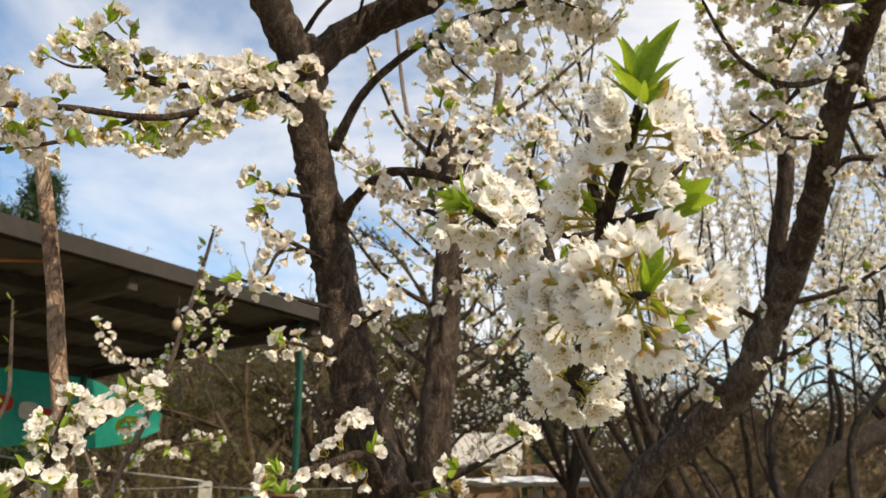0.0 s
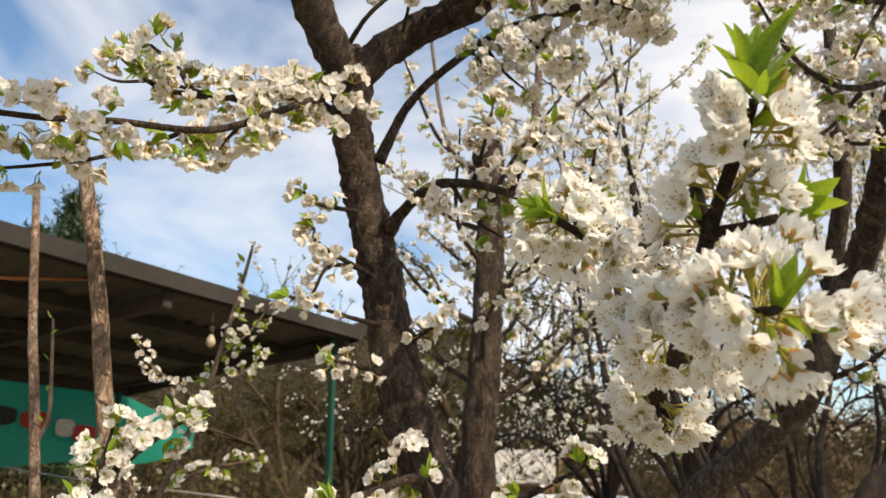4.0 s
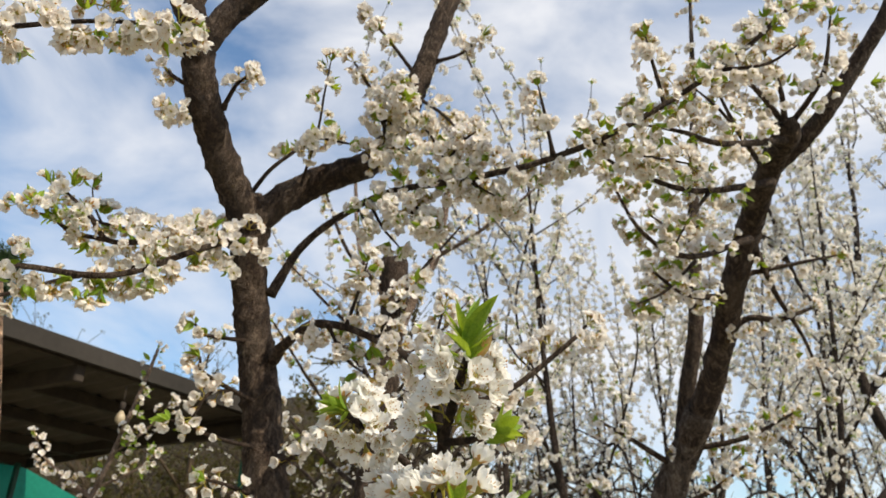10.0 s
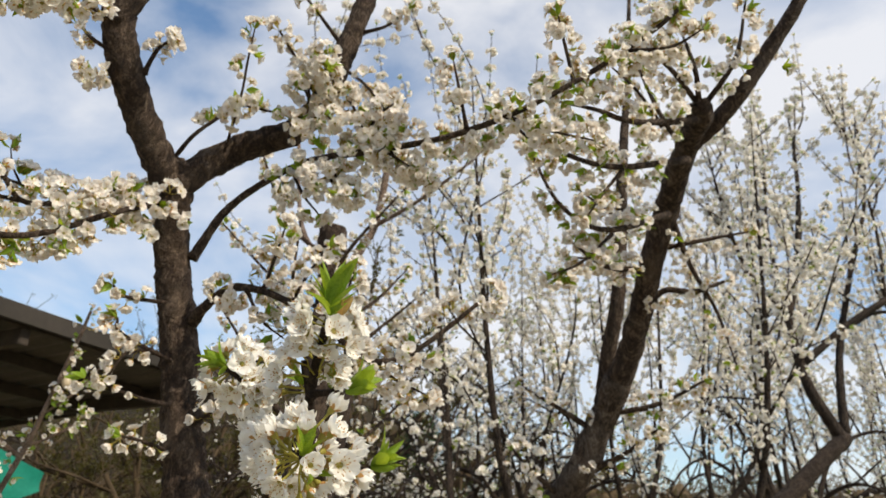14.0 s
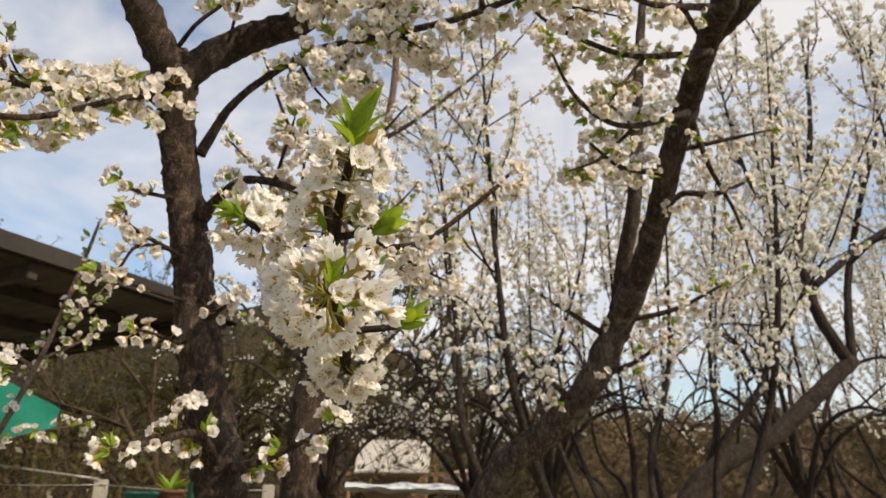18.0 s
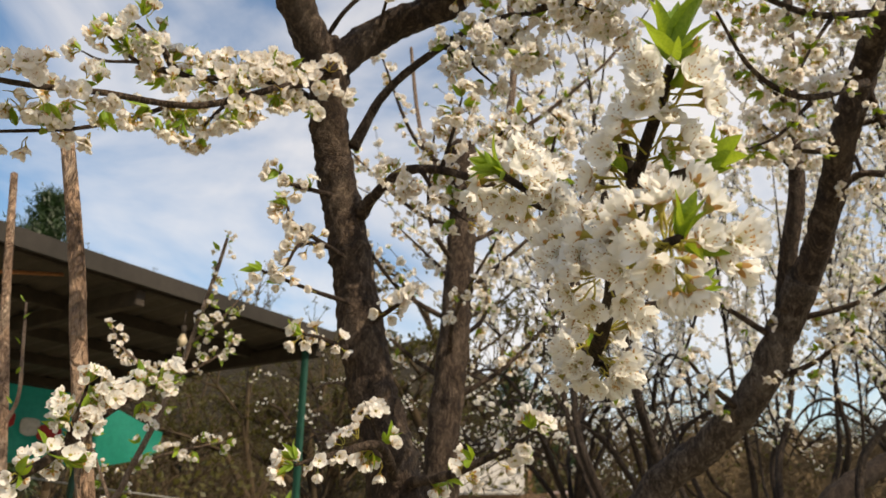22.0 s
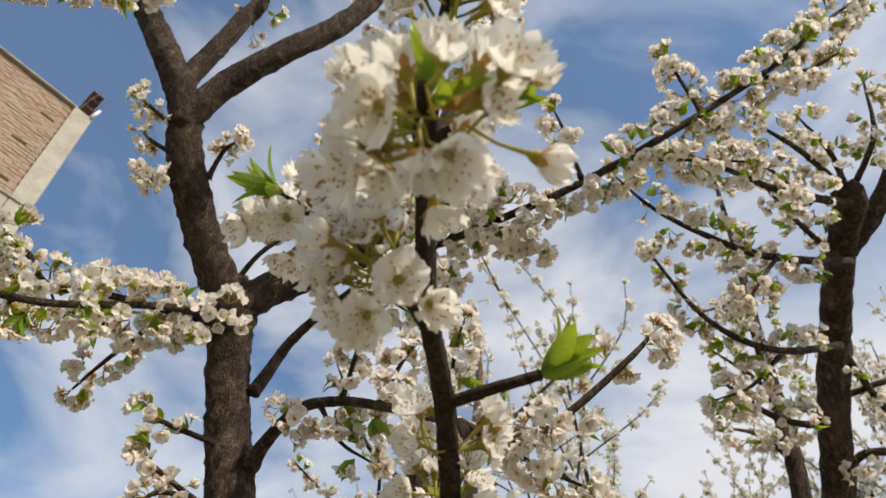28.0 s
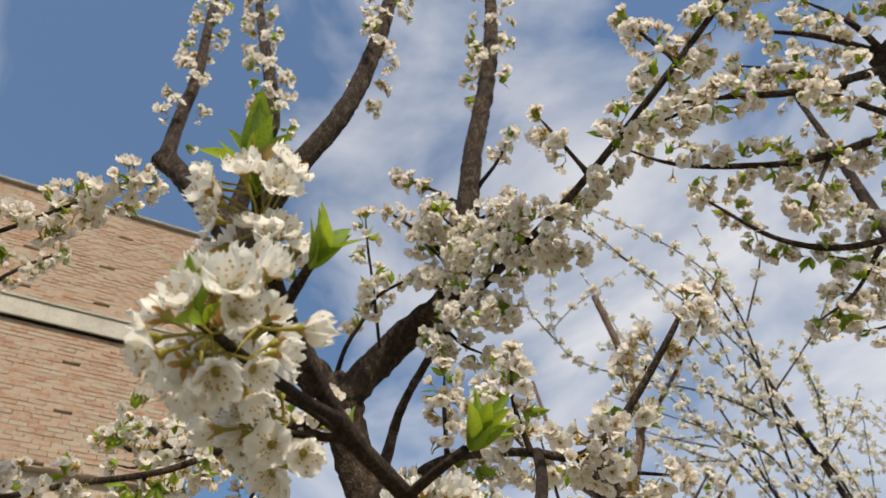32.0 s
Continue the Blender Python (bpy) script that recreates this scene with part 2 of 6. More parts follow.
PETAL_WARM = material("petal_cream", petal_build((0.91, 0.79, 0.72), 1.0, 0.5))
PETAL_BASE = material("petal_base", petal_build((0.88, 0.66, 0.40)))
ANTHER = material("anther", plain((0.38, 0.18, 0.04), (0.62, 0.36, 0.09), 900.0, 0.6))
FILAMENT = material("filament", plain((0.80, 0.80, 0.62), (0.86, 0.86, 0.74), 300.0, 0.5))
CALYX = material("calyx", leaf_build((0.34, 0.36, 0.06), (0.50, 0.38, 0.09), (0.60, 0.50, 0.12)))
SEPAL = material("sepal", leaf_build((0.50, 0.26, 0.09), (0.56, 0.36, 0.14), (0.70, 0.42, 0.16)))
LEAF = material("young_leaf", leaf_build((0.12, 0.24, 0.022), (0.27, 0.40, 0.045), (0.44, 0.56, 0.04)))
LEAF_TIP = material("red_tinged_leaf", leaf_build((0.30, 0.13, 0.05), (0.32, 0.30, 0.07), (0.6, 0.35, 0.12)))
BRICK = material("brick", brick_build)
MORTAR = material("mortar", plain((0.33, 0.27, 0.21), (0.42, 0.35, 0.28), 6.0, 0.95, 0.6, 0.01))
CONCRETE = material("concrete", plain((0.34, 0.32, 0.28), (0.48, 0.46, 0.41), 3.0, 0.92, 0.5, 0.012, fine=9.0))
STEEL_RUST = material("rusty_steel", plain((0.10, 0.07, 0.06), (0.18, 0.12, 0.09), 40.0, 0.7, metal=0.4))
PIPE_WHITE = material("white_plastic", plain((0.74, 0.74, 0.72), (0.82, 0.82, 0.80), 8.0, 0.4))
# roof underside: dark sheet, the shade beneath the roof put into its colour
ROOF_UNDER = material("shaded_under_sheet", plain((0.030, 0.025, 0.021), (0.070, 0.058, 0.048), 1.6, 0.8, 0.2, 0.004, fine=14.0))
ROOF_SHEET = material("roof_sheet", plain((0.022, 0.019, 0.016), (0.040, 0.034, 0.029), 1.6, 0.9, 0.2, 0.004, metal=0.0, fine=14.0))
BEAM = material("dark_timber", plain((0.022, 0.017, 0.014), (0.05, 0.037, 0.028), 7.0, 0.85))
GREEN_PAINT = material("green_paint", plain((0.006, 0.045, 0.032), (0.012, 0.075, 0.052), 9.0, 0.5))
TARP = material("green_tarp", leaf_build((0.005, 0.225, 0.155), (0.009, 0.29, 0.20), (0.010, 0.44, 0.32)))
TARP_RED = material("red_cloth", plain((0.28, 0.02, 0.02), (0.40, 0.035, 0.03), 5.0, 0.7))
TARP_BLACK = material("black_cloth", plain((0.012, 0.012, 0.014), (0.03, 0.03, 0.03), 5.0, 0.7))
TARP_WHITE = material("grey_cloth", plain((0.40, 0.40, 0.39), (0.55, 0.55, 0.53), 5.0, 0.7))
EARTH = material("earth_and_grass", plain((0.19, 0.17, 0.10), (0.32, 0.27, 0.175), 0.5, 0.95, 0.8, 0.05, fine=16.0))
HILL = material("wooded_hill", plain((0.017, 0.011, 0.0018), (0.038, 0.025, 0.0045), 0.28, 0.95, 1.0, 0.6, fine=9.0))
# blue-grey of the distant haze is painted into the ridge's base colour
MOUNTAIN = material("hazed_mountain", plain((0.13, 0.16, 0.21), (0.19, 0.22, 0.28), 0.01, 0.95))
BRUSH = material("bare_twigs", plain((0.034, 0.022, 0.011), (0.085, 0.056, 0.028), 2.0, 0.9))
DRY_HEDGE = material("dry_hedge", plain((0.085, 0.058, 0.032), (0.20, 0.145, 0.085), 2.0, 0.9, 0.8, 0.05))
BRUSH_GREEN = material("budding_scrub", leaf_build((0.052, 0.052, 0.010), (0.10, 0.080, 0.022), (0.16, 0.15, 0.025)))
NEEDLES = material("conifer_needles", leaf_build((0.018, 0.042, 0.016), (0.04, 0.075, 0.026), (0.05, 0.10, 0.03)))
HUT_ROOF = material("hut_roof", plain((0.40, 0.37, 0.33), (0.55, 0.52, 0.47), 2.0, 0.85, fine=8.0))
HUT_WALL = material("hut_wood", plain((0.22, 0.13, 0.075), (0.33, 0.21, 0.12), 3.0, 0.8))
SHEETING = material("pale_sheeting", plain((0.62, 0.64, 0.66), (0.78, 0.80, 0.82), 1.2, 0.35, 0.8, 0.05))
PINK_COVER = material("pink_cover", plain((0.50, 0.36, 0.33), (0.62, 0.48, 0.44), 2.0, 0.8))
RUST = material("rust_orange", plain((0.30, 0.11, 0.04), (0.42, 0.19, 0.08), 30.0, 0.8))
TEAL = material("teal_plastic", plain((0.005, 0.09, 0.07), (0.01, 0.13, 0.10), 6.0, 0.6))
CLAY = material("brown_clay", plain((0.12, 0.05, 0.035), (0.18, 0.075, 0.05), 10.0, 0.8))
BULB = material("frosted_glass", plain((0.42, 0.34, 0.23), (0.50, 0.42, 0.30), 12.0, 0.3))
BARK_DARK = material("dark_rough_bark", bark((0.020, 0.014, 0.011), (0.052, 0.036, 0.028), (0.105, 0.076, 0.058), 40.0))
WIRE = material("wire", plain((0.30, 0.30, 0.29), (0.42, 0.42, 0.40), 20.0, 0.5, metal=0.5))


# ---- mesh helpers ----
def mesh_from(name, verts, faces, mats, indices=None, smooth=True):
    me = bpy.data.meshes.new(name)
    me.from_pydata(verts if isinstance(verts, list) else verts.tolist(), [], faces if isinstance(faces, list) else faces.tolist())
    for m in mats:
        me.materials.append(m)
    if indices is not None:
        me.polygons.foreach_set("material_index", np.asarray(indices, dtype=np.int32))
    if smooth:
        me.polygons.foreach_set("use_smooth", np.ones(len(me.polygons), dtype=bool))
    me.update()
    return me


def thing(name, at, label, category, group="", kind=""):
    ob = new(name)
    ob.location = at
    ob.empty_display_size = 0.1
    return tagged(ob, label, category, group, kind)


def child(name, me, parent, label="", local=None, kind=""):
    """A part of a thing or of a part; local: its own pose in world space, "same": the parent's, else the mesh is in world space."""
    ob = new(name, me)
    ob.parent = parent
    if local != "same":
        ob.matrix_parent_inverse = Matrix.Translation(-Vector(parent.location))
        if local is not None:
            ob.matrix_basis = local
    if label:
        ob["label"] = label
    if kind:
        ob["kind"] = kind
    return ob


def part(name, bm, material, parent, label="", smooth=False):
    me = bpy.data.meshes.new(name)
    bm.to_mesh(me)
    bm.free()
    me.materials.append(material)
    if smooth:
        me.polygons.foreach_set("use_smooth", np.ones(len(me.polygons), dtype=bool))
    return child(name, me, parent, label)


def box_bm(center, size, axes=None, bevel=0.0):
    bm = bmesh.new()
    bmesh.ops.create_cube(bm, size=1.0)
    bmesh.ops.scale(bm, vec=size, verts=bm.verts)
    if bevel:
        bmesh.ops.bevel(bm, geom=bm.edges[:], offset=bevel, segments=2, affect="EDGES")
    m = Matrix.Translation(center) @ (axes.to_4x4() if axes else Matrix.Identity(4))
    bmesh.ops.transform(bm, matrix=m, verts=bm.verts)
    return bm


def spline(points, step):
    """Catmull-Rom through points of (x, y, z, radius), resampled about every step metres."""
    p = [np.array(q, dtype=float) for q in points]
    p = [2 * p[0] - p[1]] + p + [2 * p[-1] - p[-2]]
    out = []
    for i in range(1, len(p) - 2):
        a, b, c, d = p[i - 1:i + 3]
        n = max(2, int(np.linalg.norm((c - b)[:3]) / step))
        for k in range(n):
            u = k / n
            out.append(0.5 * (2 * b + (c - a) * u + (2 * a - 5 * b + 4 * c - d) * u * u + (3 * b - a - 3 * c + d) * u ** 3))
    out.append(p[-2])
    return np.array(out)


def tube(path, sides, rough, seed, cap=True, flare=0.0):
    """Vertices and quads of an uneven round limb along path (n x 4)."""
    rng = np.random.default_rng(seed)
    n = len(path)
    tang = np.gradient(path[:, :3], axis=0)
    tang /= np.linalg.norm(tang, axis=1)[:, None] + 1e-9
    ref = np.array([0.31, 0.87, 0.38]) if abs(tang[0] @ np.array([0.31, 0.87, 0.38])) < 0.8 else np.array([0.9, 0.1, -0.4])
    verts, faces = [], []
    shift = Vector(rng.uniform(-40, 40, 3))
    u = np.cross(tang[0], ref)
    u /= np.linalg.norm(u)
    for i in range(n):
        u = u - tang[i] * (u @ tang[i])
        u /= np.linalg.norm(u)
        v = np.cross(tang[i], u)
        r = max(path[i, 3], 0.0004)
        if flare:
            r *= 1 + flare * max(0.0, 1 - i / max(3, n * 0.14)) ** 2
        for k in range(sides):
            a = 2 * math.pi * k / sides
            way = u * math.cos(a) + v * math.sin(a)
            q = Vector(path[i, :3] + way * r) / max(r, 0.002)
            w = 1 + rough * (0.6 * noise.noise(q * 0.5 + shift) + 0.9 * noise.noise(q * 1.7 - shift) + 0.65 * noise.noise(Vector((q.x * 4, q.y * 4, q.z * 2.2)) + shift))
            verts.append(path[i, :3] + way * r * w)
    for i in range(n - 1):
        for k in range(sides):
            k2 = (k + 1) % sides
            faces.append([i * sides + k, i * sides + k2, (i + 1) * sides + k2, (i + 1) * sides + k])
    if cap:
        faces.append([(n - 1) * sides + k for k in range(sides)])
        faces.append([k for k in range(sides)][::-1])
    return np.array(verts), faces


def limb(tree, name, points, mat=BARK, step=None, sides=None, rough=0.10, seed=0, flare=0.0, label=""):
    big = max(p[3] for p in points)
    step = step or max(0.006, big * 0.45)
    sides = sides or (28 if big > 0.025 else 14 if big > 0.012 else 8)
    path = spline(points, step)
    v, fcs = tube(path, sides, rough, seed, flare=flare)
    child(name, mesh_from(name, v, fcs, [mat]), tree, label)
    return path


# ---- blossom meshes ----
def petal_grid(length, width, lift, curl, nu, nv, rng, wild=0.15, cup=0.42):
    """One petal: base at the origin, along +x, cupped upwards."""
    v, fc = [], []
    w_var, notch = rng.uniform(0.9, 1.1), rng.uniform(0.0, 0.08)
    tilt, twist = lift + rng.uniform(-wild, wild), rng.uniform(-0.3, 0.3)
    ph = rng.uniform(0, 6.28)
    for i in range(nu + 1):
        s = i / nu
        half = width * 0.5 * w_var * (math.sin(math.pi * min(1.0, 0.06 + 0.94 * s) ** 0.85 * 0.80 + 0.08)) ** 0.75
        if i == 0:
            half = width * 0.07
        ang = tilt - curl * s
        for j in range(nv + 1):
            q = 2 * j / nv - 1
            ln = length * s * (1 - 0.16 * q * q * s * s - notch * (1 - abs(q)) * s ** 6 + 0.05 * s ** 4 * math.sin(3 * ph + 7 * q))
            x = ln * math.cos(ang)
            z = ln * math.sin(ang) + half * cup * q * q + 0.0014 * s * math.sin(ph + 5.5 * q + 4 * s) + 0.0011 * s * s * math.sin(2 * ph + 9 * q)
            y = half * q
            z += y * twist * s
            v.append((x + 0.0008, y, z))
    for i in range(nu):
        for j in range(nv):
            a = i * (nv + 1) + j
            fc.append([a, a + 1, a + nv + 2, a + nv + 1])
    return v, fc


def rot_z(v, a):
    c, s = math.cos(a), math.sin(a)
    return [(x * c - y * s, x * s + y * c, z) for x, y, z in v]


def add(store, v, fc, mi):
    base = len(store[0])
    store[0].extend(v)
    store[1].extend([[base + k for k in q] for q in fc])
    store[2].extend([mi] * len(fc))


def prism(a, b, ra, rb, n=3):
    a, b = Vector(a), Vector(b)
    t = (b - a).normalized()
    u = t.orthogonal().normalized()
    w = t.cross(u)
    v = [tuple(p + (u * math.cos(6.2832 * k / n) + w * math.sin(6.2832 * k / n)) * r) for p, r in ((a, ra), (b, rb)) for k in range(n)]
    return v, [[k, (k + 1) % n, n + (k + 1) % n, n + k] for k in range(n)] + [list(range(n, 2 * n))]


def blossom(seed, openness, stalk, level):
    """Petals, stamens and stalk of one flower; its stalk starts at the origin and it faces +z. level 0 fine, 1 middle, 2 far."""
    rng = random.Random(seed)
    petals, stamens, stem = ([], [], []), ([], [], []), ([], [], [])
    bow = Vector((rng.uniform(-0.2, 0.2), rng.uniform(-0.2, 0.2), 0)) * stalk
    top = Vector((rng.uniform(-0.1, 0.1) * stalk, rng.uniform(-0.1, 0.1) * stalk, stalk))
    nu, nv = ((7, 8), (4, 4), (2, 2))[level]
    cup = (0.0046, 0.0034, 0.0022)[level]
    for k in range(5):
        lift = 1.30 - openness * 1.05
        v, fc = petal_grid(rng.uniform(0.0104, 0.0122), rng.uniform(0.0098, 0.0120), lift, rng.uniform(0.1, 0.6) * openness - (1 - openness) * (0.6 if level == 0 else 0.8), nu, nv, rng, 0.22, 0.27 if level == 0 else 0.36)
        v = rot_z(v, 6.2832 * k / 5 + rng.uniform(-0.12, 0.12))
        v = [(x * (1 + 0.0009 / max(0.0012, math.hypot(x, y))) + top.x, y * (1 + 0.0009 / max(0.0012, math.hypot(x, y))) + top.y, z + top.z + cup * 0.85 + 0.0004 * (k % 2)) for x, y, z in v]
        add(petals, v, fc[:nv], 1)
        add(petals, v, fc[nv:], 0)
    count = (18, 7, 3)[level] if openness > 0.25 else 0
    for k in range(count):
        a, s = rng.uniform(0, 6.28), rng.uniform(0.15, 1.05) * (0.45 + 0.55 * openness)
        ln = rng.uniform(0.0050, 0.0090)
        d = Vector((math.cos(a) * s, math.sin(a) * s, 1.05 - 0.4 * s)).normalized() * ln
        p0 = top + Vector((math.cos(a) * 0.0015, math.sin(a) * 0.0015, cup * 0.9))
        if level < 2:
            add(stamens, *prism(p0, p0 + d, 0.00013, 0.0001), 0)
        e = p0 + d
        r = (0.00042, 0.00048, 0.0009)[level]
        v, fc = prism(e - d.normalized() * r, e + d.normalized() * r, r * 0.9, r * 0.9, 4)
        add(stamens, v, fc, 1)
    n = (6, 4, 3)[level]
    if level < 2:
        mid = top * 0.5 + bow
        add(stem, *prism((0, 0, 0), mid, 0.00060, 0.00065, n), 0)
        add(stem, *prism(mid, top, 0.00065, 0.0010, n), 0)
        add(stem, *prism(top, top + Vector((0, 0, cup * 0.55)), 0.0010, 0.0024, 7), 0)
        add(stem, *prism(top + Vector((0, 0, cup * 0.55)), top + Vector((0, 0, cup)), 0.0024, 0.0027, 7), 0)
        slope = 1.30 - openness * 1.25
        for k in range(5):
            a = 6.2832 * (k + 0.5) / 5
            c, s = math.cos(a), math.sin(a)
            out, up = math.cos(slope), math.sin(slope)
            rows = []
            for f, w in ((0.0, 0.0015), (0.5, 0.0016), (1.0, 0.0002)):
                rd, zz = 0.0026 + 0.0056 * f * out, cup * 0.92 + 0.0056 * f * up - 0.0008 * f * f
                rows += [(top.x + c * rd - s * w, top.y + s * rd + c * w, top.z + zz), (top.x + c * rd + s * w, top.y + s * rd - c * w, top.z + zz)]
            add(stem, rows, [[0, 1, 3, 2], [2, 3, 5, 4]], 1)
    else:
        add(stem, *prism((0, 0, 0), top, 0.0006, 0.0013, n), 0)
    return petals, stamens, stem


OPEN = (0.80, 0.64, 0.52, 0.72, 0.44, 0.32)
CUPS = (0.74, 0.60, 0.48, 0.68, 0.36, 0.84)
FINE, MIDDLE, FAR = [], [], []


def whole(parts):
    """Vertices, faces and material indices of petals, stamens and stalk together."""
    (pv, pf, pm), (sv, sf, sm), (kv, kf, km) = parts
    return pv + sv + kv, pf + [[i + len(pv) for i in q] for q in sf] + [[i + len(pv) + len(sv) for i in q] for q in kf], [4 * m for m in pm] + [1 + m for m in sm] + [3 + 2 * m for m in km]


for k, o in enumerate(OPEN):
    pe, st, sk = blossom(11 + k, o, 0.0155 + 0.0025 * (k % 3), 0)
    FINE.append((mesh_from("petals", pe[0], pe[1], [PETAL, PETAL_BASE], pe[2]), mesh_from("stamen_tuft", st[0], st[1], [FILAMENT, ANTHER], st[2], False) if st[0] else None, mesh_from("flower_stalk", sk[0], sk[1], [CALYX, SEPAL], sk[2])))
    v, fc, mi = whole(blossom(41 + k, CUPS[k], 0.011 + 0.002 * (k % 3), 1))
    MIDDLE.append((np.array(v), fc, mi, mesh_from("flower", v, fc, [PETAL_WARM, FILAMENT, ANTHER, CALYX, PETAL_BASE, SEPAL], mi)))
    if k < 4:
        v, fc, mi = whole(blossom(71 + k, CUPS[k], 0.010, 2))
        FAR.append((np.array(v), fc, mi))


def leaf_arrays(length, width, fold, bend, n, seed):
    """A lance-shaped leaf from the origin along +z, its upper face towards +x."""
    rng = random.Random(seed)
    v, fc = [], []
    for i in range(n + 1):
        s = i / n
        h = width * 0.5 * max(0.0, math.sin(math.pi * s ** 0.8)) ** 0.8 + 0.0004 * (1 - s)
        z = length * (s - 0.12 * bend * s * s)
        x = -length * bend * 0.45 * s * s
        for q in (-1, -0.5, 0, 0.5, 1):
            v.append((x + abs(q) * h * fold + 0.0008 * rng.uniform(-1, 1) * abs(q), q * h, z))
    for i in range(n):
        for j in range(4):
            a = i * 5 + j
            fc.append([a, a + 1, a + 6, a + 5])
    return v, fc


LEAVES = [mesh_from("leaf", *leaf_arrays(1.0, w, fo, b, 8, 5 + i), [LEAF]) for i, (w, fo, b) in enumerate(((0.27, 0.5, 0.15), (0.33, 0.4, 0.45), (0.23, 0.65, 0.05), (0.35, 0.4, 0.75)))]
LEAF_RED = mesh_from("leaf", *leaf_arrays(1.0, 0.34, 0.5, 0.7, 8, 19), [LEAF_TIP])
LEAF_V, LEAF_F = leaf_arrays(1.0, 0.34, 0.45, 0.4, 3, 3)
LEAF_V = np.array(LEAF_V)


def facing(p, d, roll, size=1.0):
    d = Vector(d).normalized()
    return Matrix.Translation(p) @ d.to_track_quat("Z", "Y").to_matrix().to_4x4() @ Matrix.Rotation(roll, 4, "Z") @ Matrix.Scale(size, 4)


def fine_flower(tree, p, d, rng, size=1.0, kind=None):
    pe, st, sk = FINE[rng.choice((0, 1, 1, 2, 2, 3, 3, 4, 5)) if kind is None else kind]
    ob = child("flower", pe, tree, "", facing(p, d, rng.uniform(0, 6.28), size))
    if st:
        child("stamen_tuft", st, ob, "", "same")
    child("flower_stalk", sk, ob, "", "same")


def leaf_tuft(tree, p, d, rng, count, length, spread=0.6, red=0.0):
    """Young leaves round a bud: the inner ones upright and long, the outer ones spread and shorter."""
    d = Vector(d).normalized()
    count = int(count * 1.5 + 0.5)
    u = d.orthogonal().normalized()
    w = d.cross(u)
    for k in range(count):
        a = 2.4 * k + rng.uniform(-0.4, 0.4)
        s = spread * (0.22 + 0.95 * (k + rng.uniform(0, 0.6)) / count)
        way = d + (u * math.cos(a) + w * math.sin(a)) * s
        me = LEAF_RED if rng.random() < red else rng.choice(LEAVES)
        m = facing(p, way, 0, length * rng.uniform(0.80, 1.08) * (1.0 - 0.25 * k / count))
        inward = (m.to_3x3().inverted() @ (d - way * 0.6)).normalized()
        m = m @ Matrix.Rotation(math.atan2(inward.y, inward.x), 4, "Z")
        child("leaf", me, tree, "", m)


class Bloom:
    """Gathers the flowers and small leaves of one tree; the first ones become objects, the rest one joined part."""

    def __init__(self, tree, singles, table, seed, scale=1.12, dense=1.0):
        self.scale, self.dense = scale, dense
        self.tree, self.singles, self.table, self.rng, self.items, self.leaves = tree, singles, table, random.Random(seed), [], []

    def spur(self, p, d, n, spread=1.0, leaf=0.3, size=1.0, length=0.026):
        d = Vector(d).normalized()
        for _ in range(n):
            way = d + Vector([self.rng.gauss(0, 1) for _ in range(3)]) * 0.62 * spread
            self.items.append((facing(Vector(p) + way.normalized() * 0.002, way, self.rng.uniform(0, 6.28), size * self.scale * self.rng.uniform(0.82, 1.12)), self.rng.randrange(len(self.table))))
        if self.rng.random() < leaf:
            for _ in range(self.rng.randint(3, 6)):
                way = d + Vector([self.rng.gauss(0, 1) for _ in range(3)]) * 0.4
                self.leaves.append(facing(p, way, self.rng.uniform(0, 6.28), length * self.rng.uniform(0.6, 1.3)))

    def dress(self, path, gap, n=(2, 4), start=0.1, end=1.0, leaf=0.3, droop=0.0, size=1.0, spread=1.0, tip=True, off=0.004):
        """Flowering spurs along a twig."""
        d = np.linalg.norm(np.diff(path[:, :3], axis=0), axis=1)
        run = np.concatenate([[0], np.cumsum(d)])
        s = run[-1] * start
        while s < run[-1] * end:
            i = min(len(path) - 2, int(np.searchsorted(run, s)))
            t = Vector(path[i + 1, :3] - path[i, :3]).normalized()
            u = Vector([self.rng.gauss(0, 1) for _ in range(3)])
            u = (u - t * u.dot(t)).normalized()
            u = (u + Vector((0, 0, -droop)) + t * 0.25).normalized()
            self.spur(Vector(path[i, :3]) + u * (path[i, 3] + off), u, self.rng.randint(*n), spread, leaf, size)
            s += gap / self.dense * self.rng.uniform(0.5, 1.5)
        if tip:
            t = Vector(path[-1, :3] - path[-2, :3]).normalized()
            self.spur(path[-1, :3], t, n[1], 0.9, 0.9, size, 0.024)

    def finish(self, mats, leaf_singles=60):
        order = list(range(len(self.items)))
        for i in order[:self.singles]:
            m, k = self.items[i]
            child("flower", self.table[k][3], self.tree, "", m)
        rest = order[self.singles:]
        if rest:
            vs, fs, mi, base = [], [], [], 0
            for i in rest:
                m, k = self.items[i]
                a = np.array(m)
                v = self.table[k][0] @ a[:3, :3].T + a[:3, 3]
                vs.append(v)
                fs.extend([[q + base for q in f] for f in self.table[k][1]])
                mi.extend(self.table[k][2])
                base += len(v)
            child("blossoms", mesh_from("blossoms", np.vstack(vs), fs, mats, mi), self.tree, "", None, "stuff")
        for m in self.leaves[:leaf_singles]:
            child("leaf", self.rng.choice(LEAVES), self.tree, "", m)
        if self.leaves[leaf_singles:]:
            vs, fs, base = [], [], 0
            for m in self.leaves[leaf_singles:]:
                a = np.array(m)
                vs.append(LEAF_V @ a[:3, :3].T + a[:3, 3])
                fs.extend([[q + base for q in f] for f in LEAF_F])
                base += len(LEAF_V)
            child("leaves", mesh_from("leaves", np.vstack(vs), fs, [LEAF]), self.tree, "", None, "stuff")


